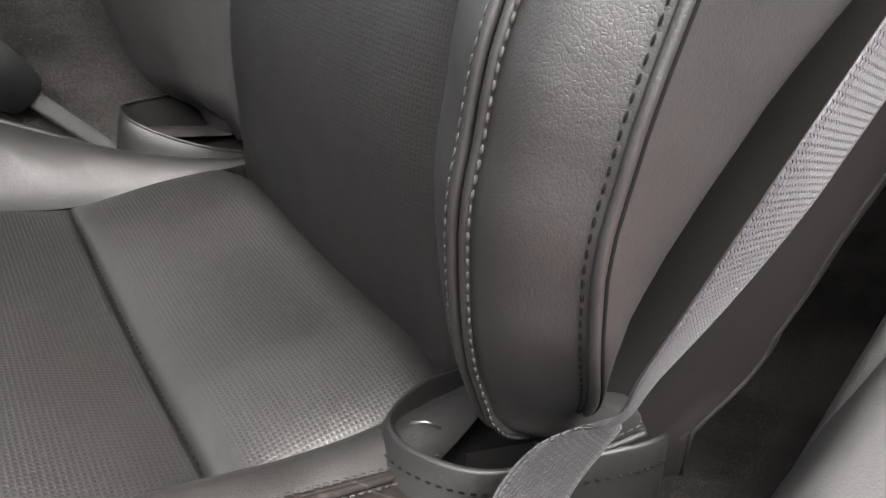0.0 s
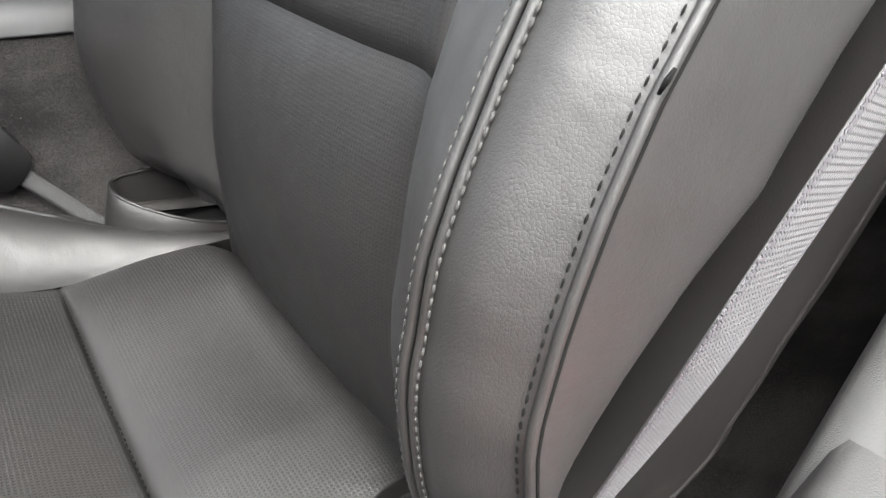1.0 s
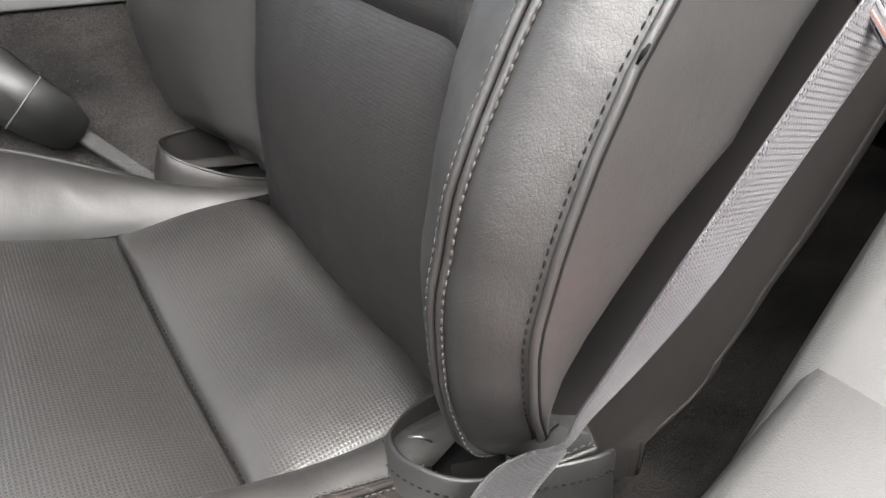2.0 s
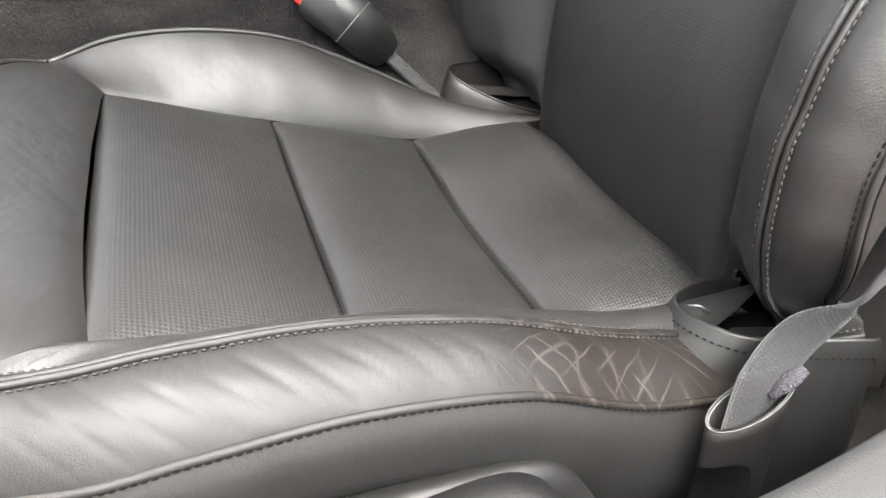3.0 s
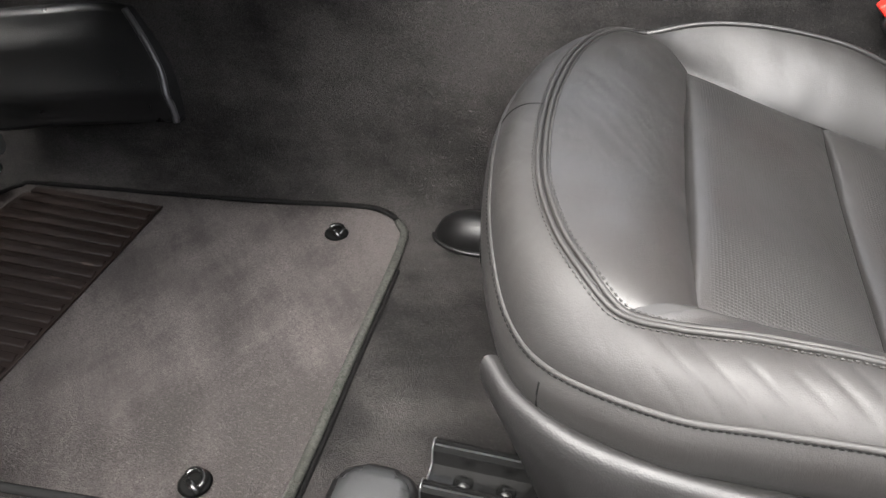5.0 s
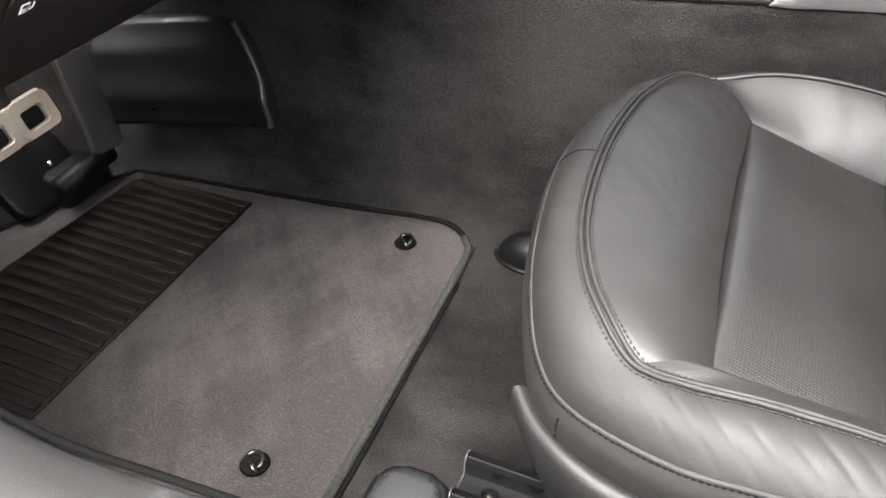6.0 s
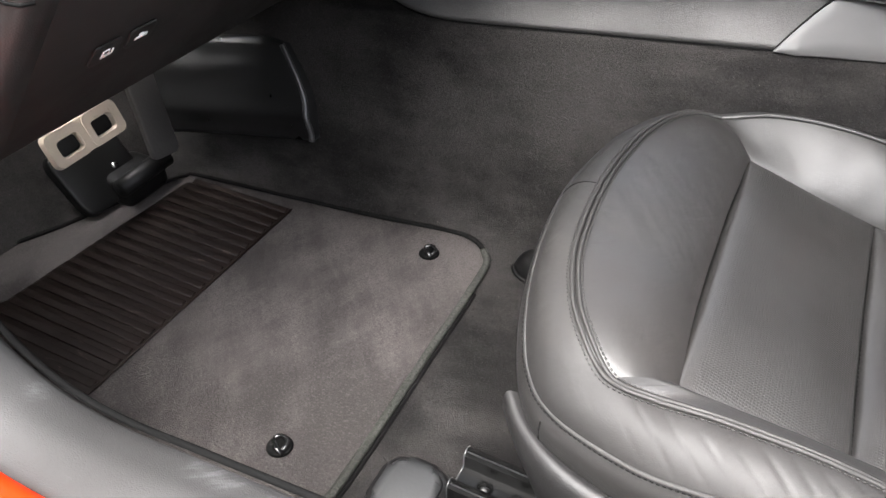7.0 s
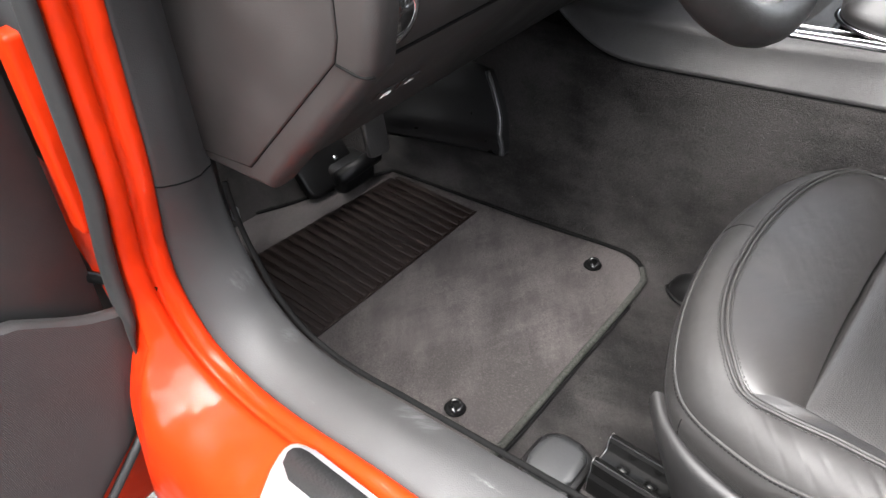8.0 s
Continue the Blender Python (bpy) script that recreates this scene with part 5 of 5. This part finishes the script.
def build_pedals():
    brake = thing("brake_pedal", "worn pale alloy brake pedal pad with two oblong holes", "pedal")
    m = basis((-0.884, 0.591, 0.159), (0.0, 1.0, 0.02), (-0.35, 0.0, 0.94))
    m = m @ Matrix.Scale(1.14, 4)
    bm = bmesh.new()
    w, h = 0.112, 0.046
    holes = [rounded(0.030, 0.020, 0.006), rounded(0.030, 0.020, 0.006)]
    # two halves, each a frame round its hole
    n = 28
    for s in (-1, 1):
        hole = [(x + s * 0.026, y - 0.002) for x, y in holes[0]]
        half = [(x, y) for x, y in rounded(w / 2, h, 0.010)]
        half = [(x + s * w / 4, y) for x, y in half]
        for z0, z1, grow in ((0.0, 0.008, 0.0),):
            lo_o = [bm.verts.new((x, y, z0)) for x, y in half]
            hi_o = [bm.verts.new((s * w / 4 + (x - s * w / 4) * 0.94, y * 0.92, z1)) for x, y in half]
            hi_i = [bm.verts.new((s * 0.026 + (x - s * 0.026) * 1.12, -0.002 + (y + 0.002) * 1.15, z1)) for x, y in hole]
            lo_i = [bm.verts.new((x, y, z1 - 0.004)) for x, y in hole]
            bt_i = [bm.verts.new((x, y, z0)) for x, y in hole]
            k = len(half)
            for i in range(k):
                j = (i + 1) % k
                bm.faces.new((lo_o[i], lo_o[j], hi_o[j], hi_o[i]))
                bm.faces.new((hi_o[i], hi_o[j], hi_i[j], hi_i[i]))
                bm.faces.new((hi_i[i], hi_i[j], lo_i[j], lo_i[i]))
                bm.faces.new((lo_i[i], lo_i[j], bt_i[j], bt_i[i]))
    bm.transform(m)
    part("pedal_pad", bm, M_PEDAL, brake, smooth=False)
    block("pedal_bridge", (-0.012, -0.021, 0.0), (0.012, 0.021, 0.0072), M_PEDAL, brake, bevel=0.002, matrix=m)
    block("pedal_backing", (-0.05, -0.02, -0.008), (0.05, 0.02, -0.002), M_BLACK, brake, bevel=0.002, matrix=m)
    tube("pedal_arm", [(-0.894, 0.60, 0.165), (-0.91, 0.605, 0.25), (-0.93, 0.61, 0.42)], 0.010, M_BLACK, brake)
    accel = thing("accelerator_pedal", "matt black plastic accelerator pedal hinged on the floor", "pedal")
    m = basis((-0.86, 0.688, 0.150), (0.0, 1.0, -0.15), (-0.30, 0.0, 0.95))
    prism("pedal_pad", rounded(0.050, 0.135, 0.008), 0.010, M_TREAD, accel, "grey rubber pedal face", bevel=0.003, matrix=m)
    block("pedal_foot", (-0.955, 0.625, 0.0), (-0.880, 0.715, 0.05), M_BRACKET, accel, bevel=0.014)
    tube("hinge", [(-0.885, 0.62, 0.045), (-0.885, 0.72, 0.048)], 0.015, M_BRACKET, accel, sides=16)
    bm = bmesh.new()
    bmesh.ops.create_cone(bm, cap_ends=True, segments=6, radius1=0.006, radius2=0.006, depth=0.008)
    bm.transform(basis((-0.93, 0.655, 0.055), (0, 1, 0), (-0.6, 0, 0.8)))
    part("bolt", bm, M_CHROME, accel, "bright bolt")
    prism("stop_plate", rounded(0.12, 0.11, 0.02), 0.02, M_BRACKET, accel, bevel=0.004, matrix=basis((-0.95, 0.63, 0.05), (0, 1, 0), (-0.6, 0, 0.8)))


build_pedals()


clip = block("trim_clip", (-0.656, 0.255, 0.285), (-0.650, 0.2635, 0.301), M_STEEL, bevel=0.0015)
tagged(clip, "small bright metal clip on the footwell side trim", "clip")


# ---- dashboard ----
FACE_A, FACE_B = (-0.567, 0.379), (-0.409, 0.557)


def face_point(u, y, out=0.0):
    """A point on the sloping knee panel: u from its lower edge up, y across the car."""
    (x0, z0), (x1, z1) = FACE_A, FACE_B
    d = Vector((x1 - x0, 0, z1 - z0)).normalized()
    nrm = Vector((d.z, 0, -d.x))
    return Vector((x0, y, z0)) + d * u + nrm * out


def build_dash():
    dash = thing("dashboard", "dark brownish grey plastic dashboard with a sloping knee panel", "dashboard")
    outline = [(-0.70, 0.366), (-0.553, 0.376), (-0.393, 0.557), (-0.385, 0.60), (-0.386, 0.66), (-0.42, 0.74), (-0.52, 0.78), (-0.80, 0.80), (-0.95, 0.72), (-0.90, 0.50), (-0.78, 0.42)]
    m = Matrix(((1, 0, 0, 0), (0, 0, -1, 0), (0, 1, 0, 0), (0, 0, 0, 1)))
    prism("end_cap", outline, 0.03, M_DASH, dash, bevel=0.013, matrix=Matrix.Translation((0, 0.276, 0)) @ m, segs=6)
    tube("joint", [(-0.428, 0.2452, 0.556), (-0.405, 0.2452, 0.553), (-0.398, 0.2475, 0.552), (-0.394, 0.254, 0.552)], 0.0012, M_HOLE, dash)
    prism("knee_panel", [(x - 0.014, z + 0.003) for x, z in outline], 1.42, M_DASH_DARK, dash, "dark knee panel under the wheel", bevel=0.004, matrix=Matrix.Translation((0, 1.70, 0)) @ m)
    panel = [(-0.672, 0.386), (-0.577, 0.398), (-0.430, 0.557), (-0.424, 0.58), (-0.424, 0.63), (-0.44, 0.69), (-0.50, 0.74), (-0.66, 0.76), (-0.70, 0.55)]
    groove = [(-0.562 + (x + 0.562) * 1.010, 0.56 + (z - 0.56) * 1.010) for x, z in panel]
    prism("panel_gap", groove, 0.0008, M_HOLE, dash, bevel=0, matrix=Matrix.Translation((0, 0.2466, 0)) @ m)
    prism("end_panel", panel, 0.003, M_DASH, dash, "removable end panel of the dashboard", bevel=0.0022, matrix=Matrix.Translation((0, 0.2466, 0)) @ m)
    # two switches with white signs
    up = (Vector((FACE_B[0] - FACE_A[0], 0, FACE_B[1] - FACE_A[1]))).normalized()
    for y in (0.366, 0.403):
        mm = basis(face_point(0.104, y, 0.0002), (0, 1, 0), tuple(up))
        if (mm.to_3x3() @ Vector((0, 0, 1))).z > 0:
            mm = mm @ Matrix.Rotation(math.pi, 4, "Y")
        sw = prism("switch", rounded(0.029, 0.025, 0.005), 0.0016, M_DASH_DARK, dash, bevel=0.0012, matrix=mm)
        icon = mm @ Matrix.Translation((0, 0, -0.0024))
        if y < 0.38:
            prism("sign", rounded(0.0075, 0.010, 0.001), 0.0004, M_ICON, sw, "white fuel pump sign", bevel=0, matrix=icon @ Matrix.Translation((-0.001, 0, 0.0042)))
            prism("sign", rounded(0.0042, 0.0028, 0.0005), 0.0004, M_DASH_DARK, sw, bevel=0, matrix=icon @ Matrix.Translation((-0.001, 0.002, 0.0044)))
            tube("sign", [tuple(icon @ Vector(p)) for p in ((0.003, -0.003, 0.0045), (0.0062, -0.002, 0.0045), (0.0062, 0.003, 0.0045))], 0.0006, M_ICON, sw)
        else:
            prism("sign", [(-0.007, -0.003), (0.007, -0.003), (0.006, 0.0015), (0.002, 0.003), (-0.001, 0.005), (-0.0045, 0.0045), (-0.003, 0.001), (-0.007, 0.0)], 0.0004, M_ICON, sw, "white open boot sign", bevel=0, matrix=icon @ Matrix.Translation((0, 0, 0.0042)))
    # round knob with a bright ring, joint line
    mm = basis((-0.404, 0.286, 0.594), (0, 1, 0), (0.12, 0, 1))
    if (mm.to_3x3() @ Vector((0, 0, 1))).x < 0:
        mm = mm @ Matrix.Rotation(math.pi, 4, "Y")
    ring = [tuple(mm @ Vector((0.023 * math.cos(a), 0.023 * math.sin(a), 0.004))) for a in np.linspace(0, 2 * math.pi, 32, endpoint=False)]
    knob = tube("knob_ring", ring, 0.0055, M_CHROME, dash, "bright ring round the knob", closed=True)
    bm = bmesh.new()
    bmesh.ops.create_cone(bm, cap_ends=True, segments=32, radius1=0.018, radius2=0.015, depth=0.012)
    bm.transform(mm @ Matrix.Translation((0, 0, 0.006)))
    part("knob", bm, M_GLOSS, dash)
    tube("joint", [tuple(face_point(0.228, y, 0.0005)) for y in np.linspace(0.25, 1.2, 20)], 0.0018, M_HOLE, dash)


build_dash()


def build_wheel():
    wheel = thing("steering_wheel", "black leather steering wheel with a bright lower spoke trim", "steering wheel")
    centre, tilt = Vector((-0.285, MID, 0.690)), radians(24)
    ax = Vector((math.cos(tilt), 0, math.sin(tilt)))
    up = Vector((-math.sin(tilt), 0, math.cos(tilt)))
    pts = []
    for a in np.linspace(0, 2 * math.pi, 72, endpoint=False):
        c, s = math.cos(a), math.sin(a)
        r = 0.185
        pts.append(centre + Vector((0, 1, 0)) * r * c + up * (r * s))
    tube("rim", [tuple(p) for p in pts], 0.021, M_LEATHER, wheel, closed=True, sides=16, up=tuple(ax))
    low = centre - up * 0.150
    tube("spoke_trim", [tuple(low + Vector((0, y, 0)) - up * (0.012 - 6 * y * y)) for y in np.linspace(-0.03, 0.03, 9)], 0.014, M_SATIN, wheel, "satin metal trim of the lower spoke", sides=12)
    tube("spoke", [tuple(low), tuple(centre - ax * 0.03)], 0.022, M_BLACK, wheel, sides=12)
    bm = bmesh.new()
    bmesh.ops.create_uvsphere(bm, u_segments=24, v_segments=12, radius=0.075)
    for v in bm.verts:
        v.co.x *= 0.4
    bm.transform(Matrix.Translation(centre - ax * 0.03) @ Matrix.Rotation(-tilt, 4, "Y"))
    part("hub", bm, M_BLACK, wheel)
    tube("column", [tuple(centre - ax * 0.05), tuple(centre - ax * 0.22)], 0.045, M_DASH_DARK, wheel, sides=20)


build_wheel()


# ---- centre console ----
def build_console_fittings():
    def skin(x, u, out):
        z0, z1 = 0.3255 - 0.03 * max(0, x), 0.384 + 0.02 * x
        lead = max(0.0, (-0.004 - x) / 0.05)
        z1 = z1 - (z1 - z0) * lead**1.25
        z = z0 + (z1 - z0) * u
        uu = (z - 0.328) / 0.08
        return (x, 0.858 + tunnel_shift(x) + 0.002 + 0.030 * uu + 0.006 * math.sin(math.pi * max(0, min(1, uu))) - out, z)

    xs = np.r_[np.linspace(-0.0535, 0.03, 24), np.linspace(0.05, 0.6, 12)]
    rows = [[skin(x, u, o) for u, o in ((0.0, -0.001), (0.0, 0.003), (0.03, 0.0042), (0.3, 0.005), (0.6, 0.005), (0.96, 0.0042), (1.0, 0.003), (1.0, -0.001))] for x in xs]
    grid("side_cover", rows, M_PANEL, console, "smooth mid-grey plastic side cover", flip=True)
    tube("panel_gap", [skin(x, 1.03, 0.0008) for x in xs], 0.0014, M_HOLE, console)
    # gloss plate, with a bright strip and a dark step along its edge
    xs = np.linspace(-0.36, 0.45, 40)
    edge = lambda y, dz: [(x, y, console_top(x) + dz) for x in xs]
    rows = [edge(0.944, -0.004), edge(0.944, 0.010), edge(0.947, 0.013), edge(0.955, 0.014), edge(1.0, 0.016), edge(1.20, 0.016)]
    plate = grid("console_plate", np.array(rows).transpose(1, 0, 2), M_GLOSS, console, "gloss black console plate", flip=True)
    tube("chrome_strip", edge(0.953, 0.0150), 0.0028, M_CHROME, plate, "bright chrome strip", flat=0.7)
    tube("chrome_strip", edge(0.975, 0.0155), 0.0012, M_CHROME, plate, "bright chrome strip")
    shift = thing("gear_shift", "dark leather gear shift boot in a chrome ring", "gear shift")
    cx, cy, cz = -0.155, 1.015, console_top(-0.155) + 0.016
    rows = []
    for u in np.linspace(0, 1, 18):
        ring = []
        for k in range(49):
            a = 2 * math.pi * k / 48
            fold = 1 + 0.10 * math.sin(math.pi * u) * math.sin(5 * a + 3 * u) + 0.05 * math.sin(11 * a) * u * (1 - u)
            slump = 0.011 * math.sin(3 * math.pi * u) * (1 - u)
            r = (1 - u) ** 0.8 * 0.045 + 0.014 + slump
            ring.append((cx + 1.25 * r * fold * math.cos(a), cy + r * fold * math.sin(a), cz + 0.004 + 0.105 * u))
        rows.append(ring)
    grid("boot", rows, M_LEATHER, shift)
    ring = [(cx + 0.078 * math.cos(a), cy + 0.061 * math.sin(a), cz + 0.003) for a in np.linspace(0, 2 * math.pi, 40, endpoint=False)]
    tube("boot_ring", ring, 0.005, M_CHROME, shift, "bright chrome ring", closed=True, flat=0.7)
    dial = thing("rotary_dial", "small black rotary dial with a chrome ring on the console", "dial")
    dx, dy = -0.045, 0.988
    dz = console_top(dx) + 0.015
    for r, w in ((0.026, 0.0032), (0.013, 0.0020)):
        ring = [(dx + r * math.cos(a), dy + r * math.sin(a), dz + 0.003 + 0.008 * (r < 0.02)) for a in np.linspace(0, 2 * math.pi, 30, endpoint=False)]
        tube("dial_ring", ring, w, M_CHROME, dial, "bright chrome ring", closed=True)
    bm = bmesh.new()
    bmesh.ops.create_cone(bm, cap_ends=True, segments=28, radius1=0.020, radius2=0.017, depth=0.016)
    bmesh.ops.translate(bm, verts=bm.verts, vec=(dx, dy, dz + 0.003))
    part("dial_cap", bm, M_GLOSS, dial)


build_console_fittings()


# ---- door and sill ----
def build_door():
    door = thing("door_1", "open car door with a dark plastic inner panel and orange-red shell", "car door", kind="structure")
    top = lambda y: np.interp(y, [-0.75, -0.01, 0.06, 0.12], [0.31, 0.288, 0.238, 0.212])
    side = lambda z: np.interp(z, [-0.16, -0.02, 0.045, 0.14, 0.21], [-0.12, 0.008, 0.083, 0.113, 0.128])
    rows = []
    for r in np.linspace(0, 1, 20):
        row = []
        for s in np.linspace(0, 1, 30) ** 1.4:
            z = -0.16 + (top(0.12 - 0.87 * s) + 0.16) * r
            edge = side(z)
            y = edge - s * (edge + 0.75)
            row.append((-0.682 - 0.006 * r - 0.014 * math.exp(-s / 0.010), y, z))
        rows.append(row)
    for dx, dz in ((-0.003, 0.003), (-0.008, 0.0045), (-0.016, 0.004), (-0.022, -0.004)):
        rows.append([(x + dx, y, z + dz) for x, y, z in rows[19]])
    grid("pocket_ledge", rows[19:], M_LEDGE, door, "grey rounded ledge over the pocket", flip=True)
    grid("door_pocket", rows[:20], M_DOOR_CLOTH, door, "finely ribbed dark grey lower door panel", flip=True)
    rows = []
    for z in np.linspace(0.18, 0.95, 18):
        rows.append([(-0.722 - 0.02 * max(0.0, (y - 0.06) / 0.05) ** 2 + 0.008 * math.sin(4 * z), y, z) for y in np.linspace(0.105, -0.75, 24)])
    grid("door_card", rows, M_DOOR, door, "smooth black upper door panel", flip=True)
    block("door_shell", (-0.86, -0.75, -0.18), (-0.755, 0.10, 0.95), M_RED, door, bevel=0.02)
    block("door_edge", (-0.718, 0.104, 0.338), (-0.690, 0.134, 0.558), M_RED, door, "bright orange-red folded edge of the door", bevel=0.006)
    tube("door_flange", [(-0.698, 0.124, 0.335), (-0.697, 0.129, 0.27), (-0.696, 0.133, 0.20)], 0.0045, M_RED, door, "bright orange-red flange")
    tube("door_check", [(-0.74, 0.10, 0.26), (-0.70, 0.13, 0.25), (-0.66, 0.14, 0.25)], 0.007, M_STEEL_BLACK, door)
    tube("bottom_seal", [(-0.688, 0.090, 0.05), (-0.688, 0.045, 0.005), (-0.688, 0.0, -0.04), (-0.69, -0.1, -0.14)], 0.006, M_SEAL, door, "dark rubber edge seal")


build_door()


def build_sill_plate():
    plate = thing("sill_plate", "brushed metal sill plate with a dark woven stripe", "sill plate")
    m = basis((0.008, 0.114, 0.163), (1, 0, 0.012), (0, 1, 0.0))
    y0 = -0.05
    outline = [(-0.36, y0), (0.50, y0), (0.50, 0.030), (-0.425, 0.030), (-0.438, 0.0285), (-0.447, 0.025), (-0.4525, 0.019), (-0.4535, 0.010), (-0.450, -0.002), (-0.443, -0.016), (-0.432, -0.035), (-0.424, y0)]
    body = prism("plate_body", outline[1:], 0.006, M_SATIN, plate, bevel=0.003, matrix=m, segs=3)
    stripe = [(-0.420, -0.012), (0.48, -0.012), (0.48, 0.024), (-0.428, 0.024), (-0.439, 0.022), (-0.445, 0.017), (-0.446, 0.010), (-0.440, -0.002)]
    prism("plate_stripe", stripe, 0.0006, M_STRIPE, body, "dark woven stripe", bevel=0, matrix=m @ Matrix.Translation((0, 0, 0.0062)))


build_sill_plate()
